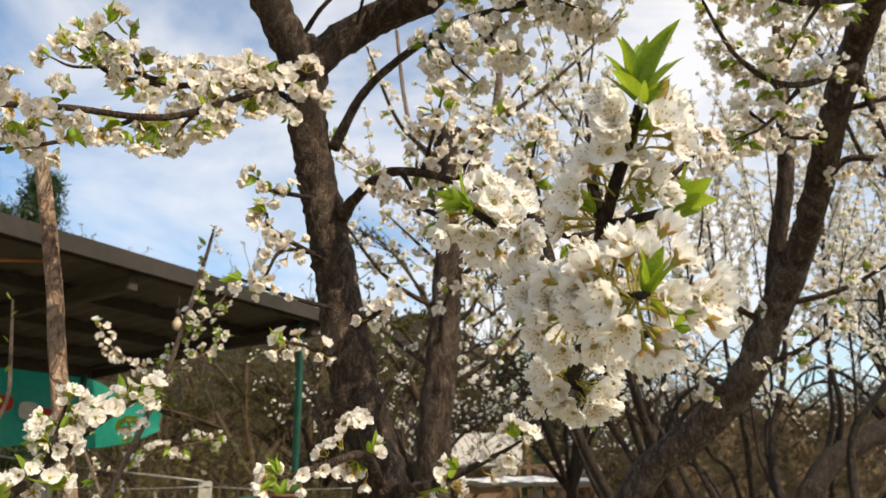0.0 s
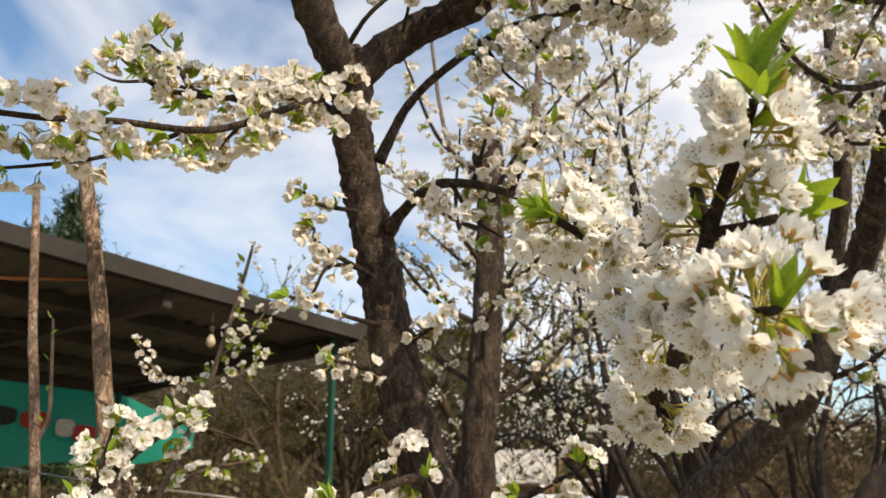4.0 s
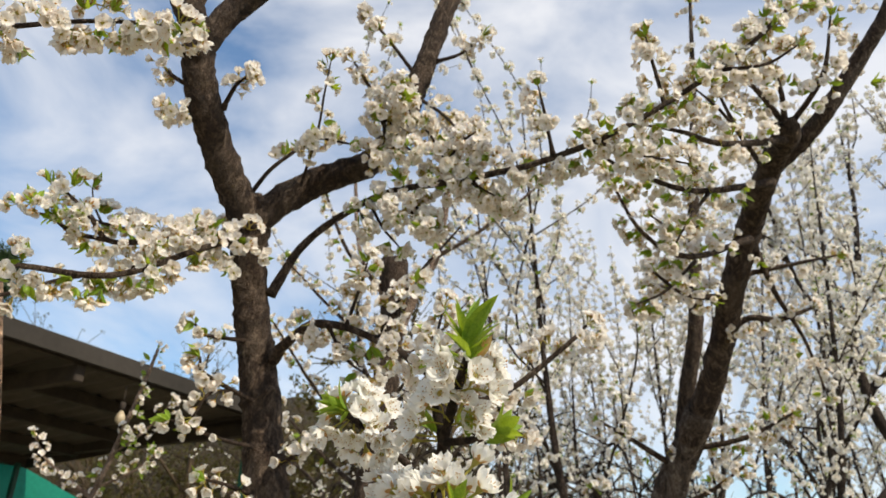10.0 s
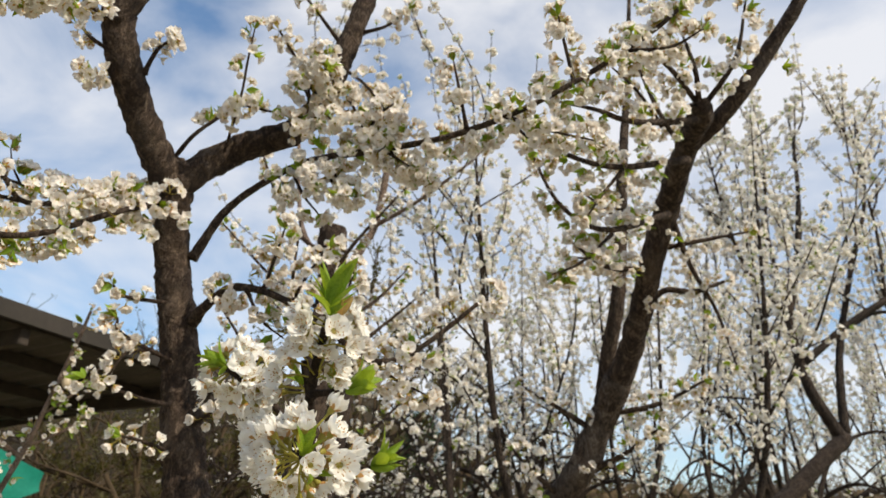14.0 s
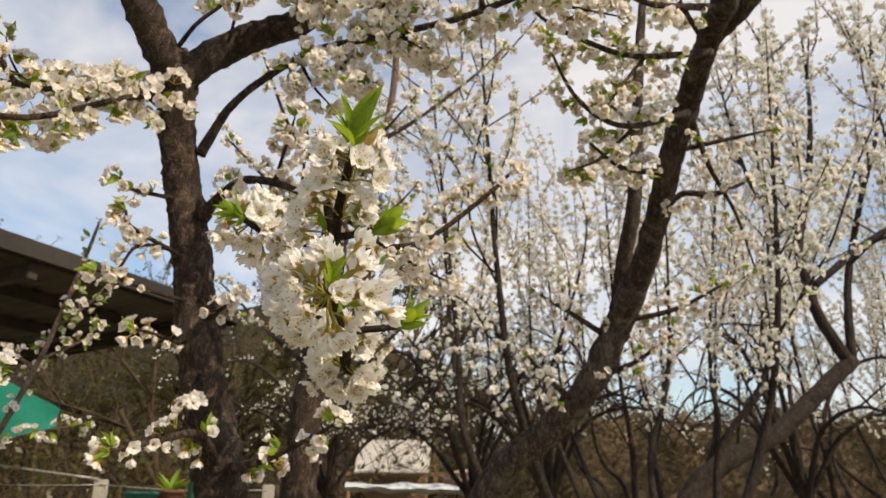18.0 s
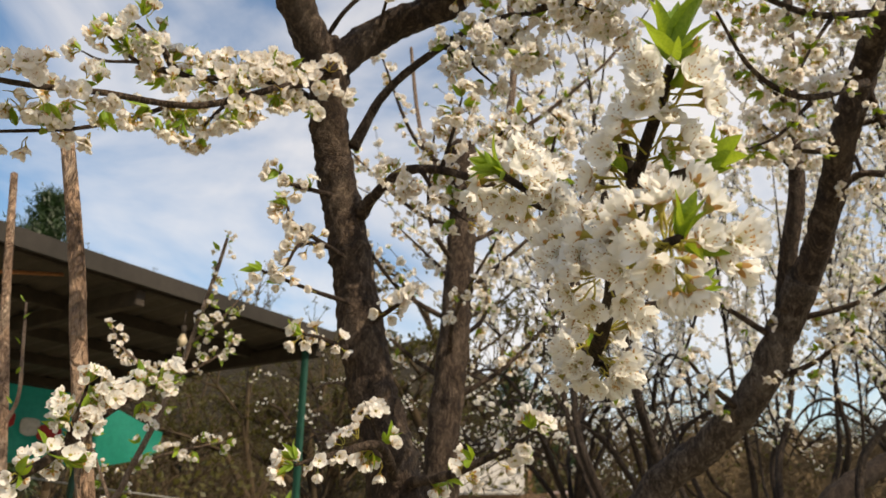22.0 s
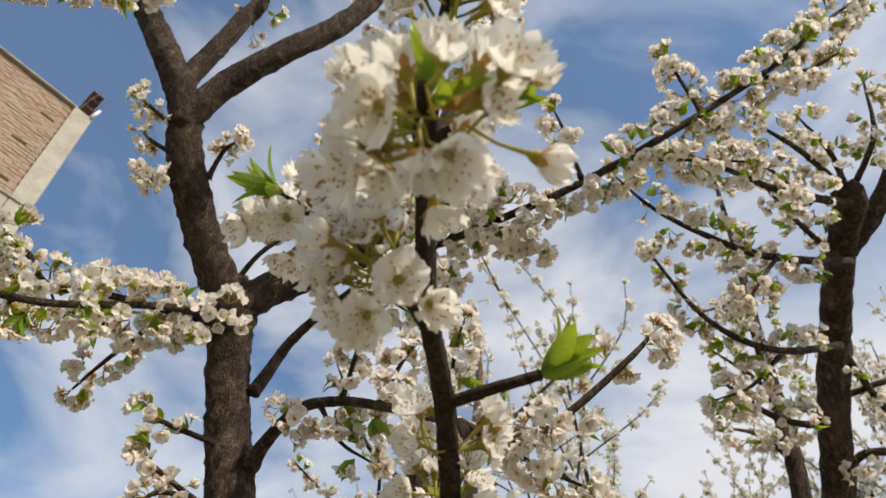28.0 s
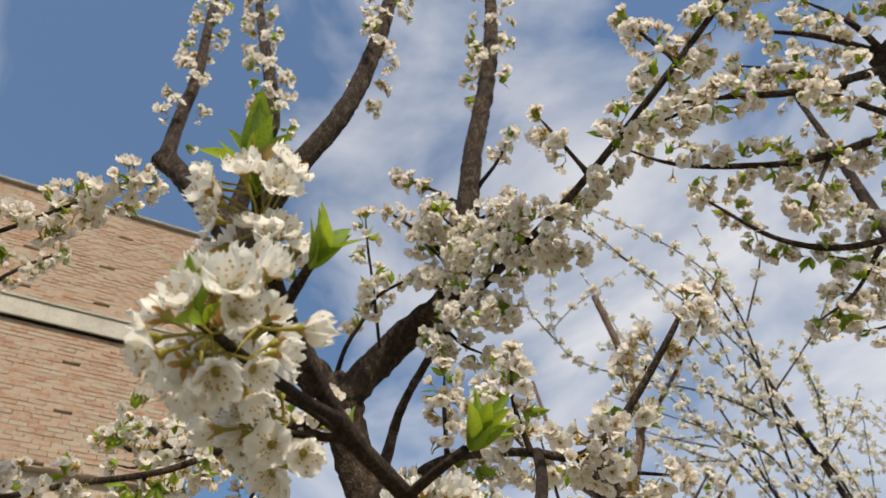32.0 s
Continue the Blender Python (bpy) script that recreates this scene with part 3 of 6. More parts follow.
MID_MATS = [PETAL_WARM, FILAMENT, ANTHER, CALYX, PETAL_BASE, SEPAL]
FAR_MATS = [PETAL, FILAMENT, ANTHER, CALYX, PETAL_BASE, SEPAL]

# ---- ground and distance ----
def ground_height(x, y):
    far = max(0.0, math.hypot(x, y) - 26.0)
    return 0.05 * noise.noise((x * 0.5, y * 0.5, 0)) + 0.0016 * far * far * (0.55 + 0.5 * noise.noise((x * 0.02, y * 0.02, 3))) * (1.0 if y > -5 else 0.2) * (1.25 if x < 0 else max(0.12, 1.0 - x * 0.035))


def build_ground():
    rings = [0.0, 1, 2, 3.5, 5, 7, 9, 12, 15, 18, 22, 27, 33, 40, 50, 62, 80, 110, 160, 260, 600, 2500]
    verts, faces, n = [], [], 72
    for i, r in enumerate(rings):
        for k in range(n):
            a = 2 * math.pi * k / n
            x, y = r * math.cos(a), r * math.sin(a)
            z = ground_height(x, y) if r < 60 else ground_height(60 * math.cos(a), 60 * math.sin(a)) * (1.0 if r < 120 else 0.6)
            verts.append((x, y, z))
    for i in range(len(rings) - 1):
        for k in range(n):
            k2 = (k + 1) % n
            faces.append([i * n + k, (i + 1) * n + k, (i + 1) * n + k2, i * n + k2])
    ob = new("ground", mesh_from("ground", verts, faces, [EARTH]))
    tagged(ob, "orchard ground of earth and short grass", "ground", kind="structure")
    verts, faces = [], []
    n = 90
    for j, (h, out) in enumerate(((0.0, 0), (0.5, 30), (1.0, 70))):
        for k in range(n + 1):
            a = math.radians(-40 + 260 * k / n)
            crest = 15 + 16 * noise.noise((math.cos(a) * 3, math.sin(a) * 3, 7)) + 5 * noise.noise((math.cos(a) * 11, math.sin(a) * 11, 2))
            r = 190 + out
            verts.append((r * math.cos(a), r * math.sin(a), -2 + h * max(3.0, crest)))
    for j in range(2):
        for k in range(n):
            faces.append([j * (n + 1) + k, j * (n + 1) + k + 1, (j + 1) * (n + 1) + k + 1, (j + 1) * (n + 1) + k])
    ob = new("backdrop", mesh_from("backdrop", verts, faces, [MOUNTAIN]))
    tagged(ob, "far mountain ridge with blue-grey haze in its colour", "mountain", kind="structure")


build_ground()


def build_slope():
    verts, faces, n, m = [], [], 120, 14
    for i in range(n + 1):
        x = -60 + 110 * i / n
        high = 7.6 - 0.075 * (x + 8) if x > -8 else 7.6 + 0.05 * (-8 - x)
        high = max(1.6, high) + 3.2 * max(0.0, min(1.0, (4.0 - x) / 3.0)) if x < 4 else max(1.0, 6.7 - (x - 4) * 0.85)
        for j in range(m + 1):
            v = j / m
            y = 20 + 20 * v + 0.03 * x * x / 6
            verts.append((x, y, -0.3 + (high + 1.1 * noise.noise((x * 0.3, v * 3, 1)) + 0.7 * noise.noise((x * 1.1, v * 9, 5))) * math.sin(v * 1.57)))
    for i in range(n):
        for j in range(m):
            a = i * (m + 1) + j
            faces.append([a, a + m + 1, a + m + 2, a + 1])
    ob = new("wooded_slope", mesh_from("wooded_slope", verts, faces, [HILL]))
    tagged(ob, "brown and green wooded hillside behind the orchard", "hillside", kind="structure")


build_slope()


# ---- plum tree with the forked trunk ----
tree_a = thing("plum_tree", (-0.06, 1.12, 0.0), "old plum tree in white bloom with a forked dark trunk", "tree", "plum trees of the orchard")
A = Bloom(tree_a, 300, MIDDLE, 4, 0.97, 1.5)
limb(tree_a, "trunk", [(-0.02, 1.14, -0.03, 0.062), (-0.03, 1.13, 0.6, 0.05), (-0.055, 1.12, 1.3, 0.043), (-0.085, 1.12, 1.50, 0.040), (-0.133, 1.12, 1.68, 0.036), (-0.166, 1.12, 1.86, 0.033), (-0.195, 1.10, 2.0, 0.031), (-0.208, 1.07, 2.09, 0.031), (-0.206, 1.035, 2.155, 0.033), (-0.213, 1.03, 2.19, 0.026)], seed=1, rough=0.17, step=0.008)
left = [(-0.208, 1.04, 2.14, 0.030), (-0.236, 1.0, 2.19, 0.029), (-0.262, 0.94, 2.245, 0.028), (-0.287, 0.875, 2.322, 0.027), (-0.293, 0.84, 2.385, 0.026), (-0.33, 0.80, 2.47, 0.024), (-0.40, 0.76, 2.60, 0.021), (-0.437, 0.74, 2.66, 0.024)]
limb(tree_a, "limb", left, seed=2, rough=0.17, step=0.010)
A.dress(limb(tree_a, "branch", [(-0.43, 0.74, 2.64, 0.016), (-0.43, 0.74, 2.80, 0.014), (-0.42, 0.74, 3.02, 0.013), (-0.45, 0.74, 3.5, 0.010), (-0.47, 0.76, 3.9, 0.005)], seed=3), 0.03, (3, 5), 0.08, leaf=0.45, off=0.02)
A.dress(limb(tree_a, "branch", [(-0.31, 0.82, 2.43, 0.018), (-0.25, 0.80, 2.62, 0.016), (-0.235, 0.80, 2.80, 0.015), (-0.34, 0.80, 3.52, 0.011), (-0.36, 0.81, 3.9, 0.005)], seed=4), 0.03, (3, 5), 0.15, leaf=0.45, off=0.02)
p_llr = limb(tree_a, "limb", [(-0.295, 0.845, 2.35, 0.022), (-0.24, 0.82, 2.43, 0.0215), (-0.15, 0.80, 2.51, 0.020), (-0.07, 0.80, 2.61, 0.019), (-0.008, 0.80, 2.76, 0.018), (0.06, 0.80, 3.05, 0.015), (0.10, 0.82, 3.6, 0.008)], seed=5, step=0.011)
A.dress(p_llr, 0.03, (3, 5), 0.30, leaf=0.45, off=0.02)
right = [(-0.205, 1.035, 2.148, 0.029), (-0.122, 1.05, 2.230, 0.0265), (-0.052, 1.05, 2.268, 0.0255), (0.0, 1.05, 2.295, 0.0245), (0.05, 1.03, 2.368, 0.0225), (0.088, 1.0, 2.475, 0.0205), (0.124, 0.985, 2.60, 0.019), (0.185, 0.98, 2.80, 0.018), (0.24, 0.98, 3.05, 0.016), (0.30, 0.99, 3.5, 0.010), (0.32, 1.0, 3.9, 0.005)]
p_right = limb(tree_a, "limb", right, seed=6, rough=0.17, step=0.010)
A.dress(p_right, 0.027, (3, 5), 0.40, leaf=0.45, off=0.022)
arc = [(-0.165, 1.09, 2.03, 0.0082), (-0.152, 1.09, 2.062, 0.0076), (-0.118, 1.075, 2.12, 0.0070), (-0.058, 1.05, 2.168, 0.0066), (0.035, 0.995, 2.198, 0.0062), (0.15, 0.925, 2.188, 0.0058), (0.288, 0.85, 2.19, 0.0055), (0.425, 0.79, 2.235, 0.0050), (0.59, 0.755, 2.35, 0.0042), (0.70, 0.74, 2.46, 0.0033), (0.78, 0.74, 2.54, 0.0022)]
p_arc = limb(tree_a, "branch", arc, seed=7, flare=0.35, step=0.008)
A.dress(p_arc, 0.013, (3, 4), 0.26, leaf=0.45, off=0.012)
second = [(-0.15, 1.10, 1.915, 0.0125), (-0.125, 1.07, 1.935, 0.0115), (-0.079, 1.03, 1.957, 0.0105), (-0.023, 1.0, 1.945, 0.0090), (0.031, 0.97, 1.915, 0.0082), (0.085, 0.935, 1.875, 0.0076), (0.13, 0.885, 1.825, 0.007), (0.171, 0.88, 1.802, 0.0065), (0.223, 0.865, 1.813, 0.006), (0.30, 0.845, 1.872, 0.005), (0.335, 0.835, 1.905, 0.003)]
p_sec = limb(tree_a, "branch", [(*q[:3], q[3] * 0.72) for q in second], seed=8, flare=0.5, step=0.008)
A.dress(p_sec, 0.021, (3, 5), 0.10, leaf=0.35, off=0.012)
# the long flowering branch on the left and its forks
p = limb(tree_a, "branch", [(-0.2, 1.06, 2.13, 0.0058), (-0.245, 0.93, 2.045, 0.005), (-0.329, 0.82, 1.945, 0.0045), (-0.425, 0.76, 1.926, 0.004), (-0.497, 0.72, 1.912, 0.0036), (-0.60, 0.68, 1.915, 0.003), (-0.68, 0.66, 1.93, 0.002)], seed=9, flare=0.4)
A.dress(p, 0.012, (2, 4), 0.14, leaf=0.45, droop=0.25, off=0.014)
p = limb(tree_a, "branch", [(-0.208, 1.05, 2.12, 0.0055), (-0.312, 0.90, 2.037, 0.0048), (-0.367, 0.86, 2.015, 0.004), (-0.395, 0.84, 2.045, 0.004), (-0.43, 0.83, 2.075, 0.002)], seed=10, flare=0.4)
A.dress(p, 0.013, (2, 4), 0.12, leaf=0.35, off=0.014)
p = limb(tree_a, "twig", [(-0.367, 0.86, 2.015, 0.0035), (-0.42, 0.84, 2.02, 0.003), (-0.47, 0.83, 2.06, 0.0015)], BARK_FINE, seed=11)
A.dress(p, 0.022, (2, 4), 0.2, leaf=0.8)
p = limb(tree_a, "twig", [(-0.210, 1.070, 2.090, 0.0060), (-0.302, 1.050, 2.140, 0.0045), (-0.370, 1.080, 2.115, 0.0040), (-0.415, 1.100, 2.082, 0.0030), (-0.440, 1.110, 2.056, 0.0018)], BARK_FINE, seed=12)
A.dress(p, 0.016, (3, 4), 0.1, leaf=0.3, droop=0.2, off=0.014)
p = limb(tree_a, "twig", [(-0.36, 0.81, 1.94, 0.0035), (-0.42, 0.85, 1.945, 0.003), (-0.465, 0.80, 1.90, 0.0026), (-0.504, 0.75, 1.868, 0.0022), (-0.56, 0.72, 1.85, 0.0012)], BARK_FINE, seed=13)
A.dress(p, 0.024, (2, 4), 0.45, leaf=0.2)
p = limb(tree_a, "twig", [(-0.365, 1.05, 2.115, 0.0035), (-0.43, 0.99, 2.105, 0.003), (-0.48, 0.97, 2.11, 0.0026), (-0.53, 0.95, 2.10, 0.0022), (-0.56, 0.94, 2.11, 0.0012)], BARK_FINE, seed=17)
A.dress(p, 0.016, (2, 4), 0.1, end=0.6, leaf=0.8, off=0.012)
p = limb(tree_a, "twig", [(-0.50, 0.962, 2.108, 0.0022), (-0.513, 0.955, 2.13, 0.0016), (-0.521, 0.95, 2.156, 0.001)], BARK_FINE, seed=18)
A.spur(p[-1, :3], (0.1, -0.3, 1), 3, 0.8, 1.0)
p = limb(tree_a, "twig", [(-0.44, 0.985, 2.106, 0.0022), (-0.452, 0.97, 2.13, 0.0016), (-0.458, 0.96, 2.158, 0.001)], BARK_FINE, seed=19)
A.spur(p[-1, :3], (0.1, -0.3, 1), 3, 0.8, 1.0)
for q, d, n in (((-0.195, 0.985, 2.105), (0.1, -0.8, 0.1), 5), ((-0.205, 0.97, 2.07), (0.2, -0.8, -0.2), 5), ((-0.165, 0.99, 2.05), (0.4, -0.8, 0.0), 4), ((-0.215, 0.96, 2.02), (0.0, -0.7, -0.6), 3), ((-0.24, 0.95, 2.06), (-0.1, -0.8, 0.2), 5), ((-0.27, 0.94, 2.085), (-0.2, -0.7, 0.4), 4)):
    A.spur(q, d, n, 1.1, 0.6, length=0.024)
# twigs in the fork
p = limb(tree_a, "twig", [(-0.213, 1.03, 2.20, 0.0045), (-0.18, 1.01, 2.24, 0.004), (-0.143, 1.0, 2.272, 0.0034), (-0.103, 0.98, 2.293, 0.003), (-0.037, 0.95, 2.267, 0.002)], BARK_FINE, seed=15)
A.dress(p, 0.035, (2, 4), 0.3, leaf=0.25)
p = limb(tree_a, "twig", [(-0.126, 1.03, 2.215, 0.003), (-0.094, 0.95, 2.29, 0.0024), (-0.085, 0.92, 2.35, 0.002), (-0.077, 0.90, 2.405, 0.0012)], BARK_FINE, seed=16)
A.dress(p, 0.035, (2, 4), 0.3, leaf=0.7)
for k, (q0, q1, q2, n) in enumerate((
    ((-0.225, 1.10, 1.95), (-0.245, 1.01, 1.925), (-0.262, 1.0, 1.94), 4),
    ((-0.19, 1.09, 1.85), (-0.222, 1.03, 1.838), (-0.242, 1.0, 1.79), 6),
    ((-0.21, 1.03, 1.835), (-0.235, 1.01, 1.86), (-0.245, 1.0, 1.885), 6),
    ((-0.11, 1.09, 1.735), (-0.085, 1.04, 1.745), (-0.068, 1.03, 1.757), 6),
    ((-0.14, 1.09, 1.68), (-0.19, 1.06, 1.70), (-0.22, 1.05, 1.705), 4),
    ((-0.16, 1.09, 1.765), (-0.2, 1.04, 1.765), (-0.275, 1.0, 1.785), 1),
    ((-0.285, 0.87, 2.30), (-0.325, 0.85, 2.315), (-0.345, 0.845, 2.335), 3),
    ((-0.29, 0.85, 2.34), (-0.33, 0.82, 2.36), (-0.35, 0.81, 2.375), 5),
    ((-0.275, 0.90, 2.27), (-0.31, 0.88, 2.26), (-0.325, 0.87, 2.265), 6),
    ((-0.25, 0.90, 2.29), (-0.225, 0.87, 2.32), (-0.205, 0.86, 2.33), 7),
    ((0.05, 1.03, 2.33), (-0.01, 0.96, 2.40), (-0.04, 0.94, 2.44), 8),
    ((0.11, 1.0, 2.50), (0.16, 0.97, 2.50), (0.20, 0.95, 2.53), 5),
    ((0.09, 1.01, 2.45), (0.03, 0.96, 2.50), (-0.02, 0.95, 2.56), 8),
)):
    if q0[2] < 2.1:
        q0 = (-0.085 - 0.205 * (q0[2] - 1.5), 1.115, q0[2])
    p = limb(tree_a, "spur", [(*q0, 0.0045), (*q1, 0.0032), (*q2, 0.002)], BARK_FINE, seed=30 + k, flare=0.6, step=0.006)
    for f in (0.55, 0.8, 1.0):
        i = min(len(p) - 1, int(f * (len(p) - 1)))
        A.spur(p[i, :3], Vector(p[-1, :3] - p[0, :3]), max(1, int(n * 1.25)), 1.2, 0.45)
# hanging bunch of twigs under the right limb and arc
for k, (q0, q1, q2) in enumerate((
    ((0.030, 1.030, 2.310), (0.019, 0.980, 2.331), (0.009, 0.930, 2.322)),
    ((0.060, 1.020, 2.360), (0.059, 0.960, 2.360), (0.059, 0.900, 2.330)),
    ((0.030, 1.030, 2.310), (0.052, 0.975, 2.289), (0.074, 0.920, 2.239)),
    ((0.070, 1.020, 2.380), (0.102, 0.960, 2.307), (0.134, 0.900, 2.203)),
    ((0.080, 1.010, 2.420), (0.133, 0.945, 2.331), (0.185, 0.880, 2.211)),
    ((0.000, 1.010, 2.185), (0.026, 0.980, 2.172), (0.052, 0.950, 2.130)),
    ((-0.030, 1.030, 2.180), (-0.012, 1.000, 2.160), (0.005, 0.970, 2.110)),
    ((0.050, 0.985, 2.197), (0.079, 0.958, 2.162), (0.107, 0.930, 2.097)),
    ((0.120, 0.945, 2.192), (0.165, 0.912, 2.180), (0.211, 0.880, 2.137)),
    ((0.000, 1.050, 2.280), (0.003, 1.000, 2.275), (0.005, 0.950, 2.240)),
    ((0.02, 1.04, 2.29), (0.06, 0.97, 2.32), (0.09, 0.93, 2.31)),
    ((0.03, 1.03, 2.31), (0.02, 0.96, 2.36), (0.05, 0.92, 2.38)),
    ((0.06, 0.98, 2.197), (0.08, 0.96, 2.14), (0.12, 0.95, 2.11)),
    ((0.0, 1.01, 2.19), (0.03, 1.0, 2.13), (0.06, 0.99, 2.09)),
    ((0.12, 0.94, 2.19), (0.15, 0.90, 2.24), (0.18, 0.88, 2.26)),
    ((0.17, 0.91, 2.19), (0.21, 0.92, 2.15), (0.24, 0.92, 2.14)),
    ((0.36, 0.815, 2.21), (0.42, 0.80, 2.18), (0.50, 0.79, 2.16)),
    ((0.30, 0.84, 2.195), (0.28, 0.80, 2.25), (0.27, 0.79, 2.29)),
    ((0.47, 0.78, 2.26), (0.45, 0.76, 2.33), (0.44, 0.75, 2.37)),
    ((0.55, 0.76, 2.32), (0.63, 0.75, 2.33), (0.69, 0.745, 2.37)),
    ((-0.02, 1.0, 1.945), (0.0, 0.96, 2.0), (0.01, 0.95, 2.04)),
    ((0.03, 0.97, 1.915), (0.06, 0.95, 1.97), (0.09, 0.93, 2.0)),
    ((0.12, 0.89, 1.83), (0.12, 0.86, 1.88), (0.13, 0.85, 1.93)),
    ((0.17, 0.88, 1.80), (0.20, 0.89, 1.78), (0.25, 0.90, 1.76)),
    ((-0.05, 1.01, 1.95), (-0.02, 1.02, 1.90), (0.02, 1.02, 1.87)),
)):
    p = limb(tree_a, "twig", [(*q0, 0.0035), (*q1, 0.0026), (*q2, 0.0014)], BARK_FINE, seed=60 + k, flare=0.5, step=0.007)
    A.dress(p, 0.02, (3, 5), 0.3, leaf=0.3)
# low side branches near the foot of the view
p = limb(tree_a, "branch", [(-0.08, 1.10, 1.50, 0.008), (-0.10, 1.02, 1.545, 0.006), (-0.15, 0.97, 1.53, 0.005), (-0.2, 0.95, 1.515, 0.002)], seed=80, flare=0.5)
A.dress(p, 0.03, (2, 4), 0.3, leaf=0.3)
p = limb(tree_a, "branch", [(-0.07, 1.10, 1.50, 0.008), (0.0, 1.0, 1.51, 0.006), (0.071, 0.95, 1.54, 0.003), (0.10, 0.93, 1.555, 0.0015)], seed=81, flare=0.5)
A.dress(p, 0.032, (2, 4), 0.2, leaf=0.3)
p = limb(tree_a, "twig", [(-0.102, 1.02, 1.548, 0.003), (-0.11, 0.99, 1.58, 0.002)], BARK_FINE, seed=82)
A.spur(p[-1, :3], (0.05, -0.4, 0.6), 6, 1.1, 0.6)
A.spur(p[-2, :3], (-0.3, -0.4, 0.2), 4, 1.1, 0.2)
# the near flowering shoot
rng = random.Random(77)
STEM = [(0.128, 0.886, 1.828, 0.0058), (0.135, 0.84, 1.76, 0.0062), (0.130, 0.775, 1.665, 0.0064), (0.122, 0.71, 1.605, 0.0066), (0.117, 0.655, 1.590, 0.0064), (0.113, 0.566, 1.608, 0.0058), (0.106, 0.511, 1.620, 0.0054), (0.105, 0.465, 1.640, 0.0050), (0.107, 0.43, 1.663, 0.0044), (0.113, 0.40, 1.688, 0.0038), (0.119, 0.38, 1.710, 0.0030)]
limb(tree_a, "branch", STEM, BARK_FINE, seed=160, step=0.006, sides=10)
TWIGS = {
    "stub": [(0.107, 0.44, 1.652, 0.0040), (0.101, 0.432, 1.672, 0.0038), (0.099, 0.430, 1.683, 0.0038)],
    "left": [(0.106, 0.515, 1.618, 0.0042), (0.085, 0.503, 1.643, 0.0036), (0.055, 0.492, 1.668, 0.0032), (0.022, 0.485, 1.688, 0.0026)],
    "front": [(0.106, 0.50, 1.625, 0.0036), (0.105, 0.455, 1.612, 0.0032), (0.106, 0.40, 1.600, 0.0028), (0.108, 0.368, 1.593, 0.0024)],
    "right_low": [(0.113, 0.566, 1.608, 0.0036), (0.138, 0.552, 1.607, 0.0034), (0.163, 0.542, 1.608, 0.0030)],
    "right_up": [(0.107, 0.433, 1.655, 0.0030), (0.122, 0.423, 1.655, 0.0030), (0.136, 0.414, 1.656, 0.0026)],
    "down": [(0.118, 0.66, 1.588, 0.0040), (0.126, 0.645, 1.578, 0.0030), (0.131, 0.64, 1.570, 0.0020)],
    "side": [(0.106, 0.512, 1.619, 0.0028), (0.094, 0.492, 1.614, 0.0024), (0.082, 0.475, 1.611, 0.0020)],
}
for k, (key, pts) in enumerate(TWIGS.items()):
    limb(tree_a, "twig", pts, BARK_FINE, seed=170 + k, step=0.004, sides=8, flare=0.3)


def bunch(tree, p, d, n, spread, size=1.0, wobble=0.006):
    d = Vector(d).normalized()
    for _ in range(n):
        way = d + Vector([rng.gauss(0, 1) for _ in range(3)]) * spread
        at = Vector(p) + Vector([rng.uniform(-wobble, wobble) for _ in range(3)])
        fine_flower(tree, at, way, rng, size * rng.uniform(0.95, 1.18))


def whorl(tree, p, axis, n, low, high, size=1.0, start=0.0, arc=6.2832, back=0.010):
    """Flowers that stand out round the end of a spur, at low to high degrees from its axis."""
    axis = Vector(axis).normalized()
    u = axis.orthogonal().normalized()
    w = axis.cross(u)
    for k in range(n):
        a = start + arc * (k + rng.uniform(-0.35, 0.35)) / n
        tip = radians(rng.uniform(low, high))
        way = axis * math.cos(tip) + (u * math.cos(a) + w * math.sin(a)) * math.sin(tip)
        fine_flower(tree, Vector(p) - axis * rng.uniform(0, back), way, rng, size * rng.uniform(0.98, 1.18))


# foremost umbel
FRONT = (0.12, -0.95, -0.06)
whorl(tree_a, (0.107, 0.380, 1.594), FRONT, 10, 52, 84, 1.06, back=0.006)
whorl(tree_a, (0.106, 0.388, 1.595), FRONT, 11, 80, 120, 1.06, 0.4, back=0.014)
whorl(tree_a, (0.113, 0.376, 1.588), (0.45, -0.85, -0.35), 1, 5, 20, 1.0)
bunch(tree_a, (0.118, 0.384, 1.590), (0.9, -0.25, 0.0), 3, 0.30, 1.08)
bunch(tree_a, (0.106, 0.395, 1.606), (0.15, -0.3, 0.95), 3, 0.28, 1.08)
bunch(tree_a, (0.098, 0.415, 1.602), (-0.75, -0.35, 0.2), 4, 0.32)
leaf_tuft(tree_a, (0.109, 0.373, 1.592), (0.05, -0.66, 0.70), rng, 4, 0.034, 0.5)
leaf_tuft(tree_a, (0.111, 0.373, 1.590), (0.5, -0.75, -0.45), rng, 1, 0.030, 0.4)
leaf_tuft(tree_a, (0.114, 0.376, 1.590), (0.85, -0.5, -0.05), rng, 1, 0.024, 0.4, 1.0)
# between the front umbel and the lower stem
for p, d, n in (((0.084, 0.475, 1.616), (-0.65, -0.55, 0.45), 4), ((0.084, 0.472, 1.609), (-0.55, -0.75, -0.05), 4), ((0.090, 0.462, 1.602), (-0.35, -0.80, -0.40), 3), ((0.078, 0.485, 1.622), (-0.7, -0.25, 0.55), 3), ((0.088, 0.485, 1.602), (-0.4, -0.4, -0.75), 2)):
    bunch(tree_a, p, d, n + 2, 0.46, 1.0)
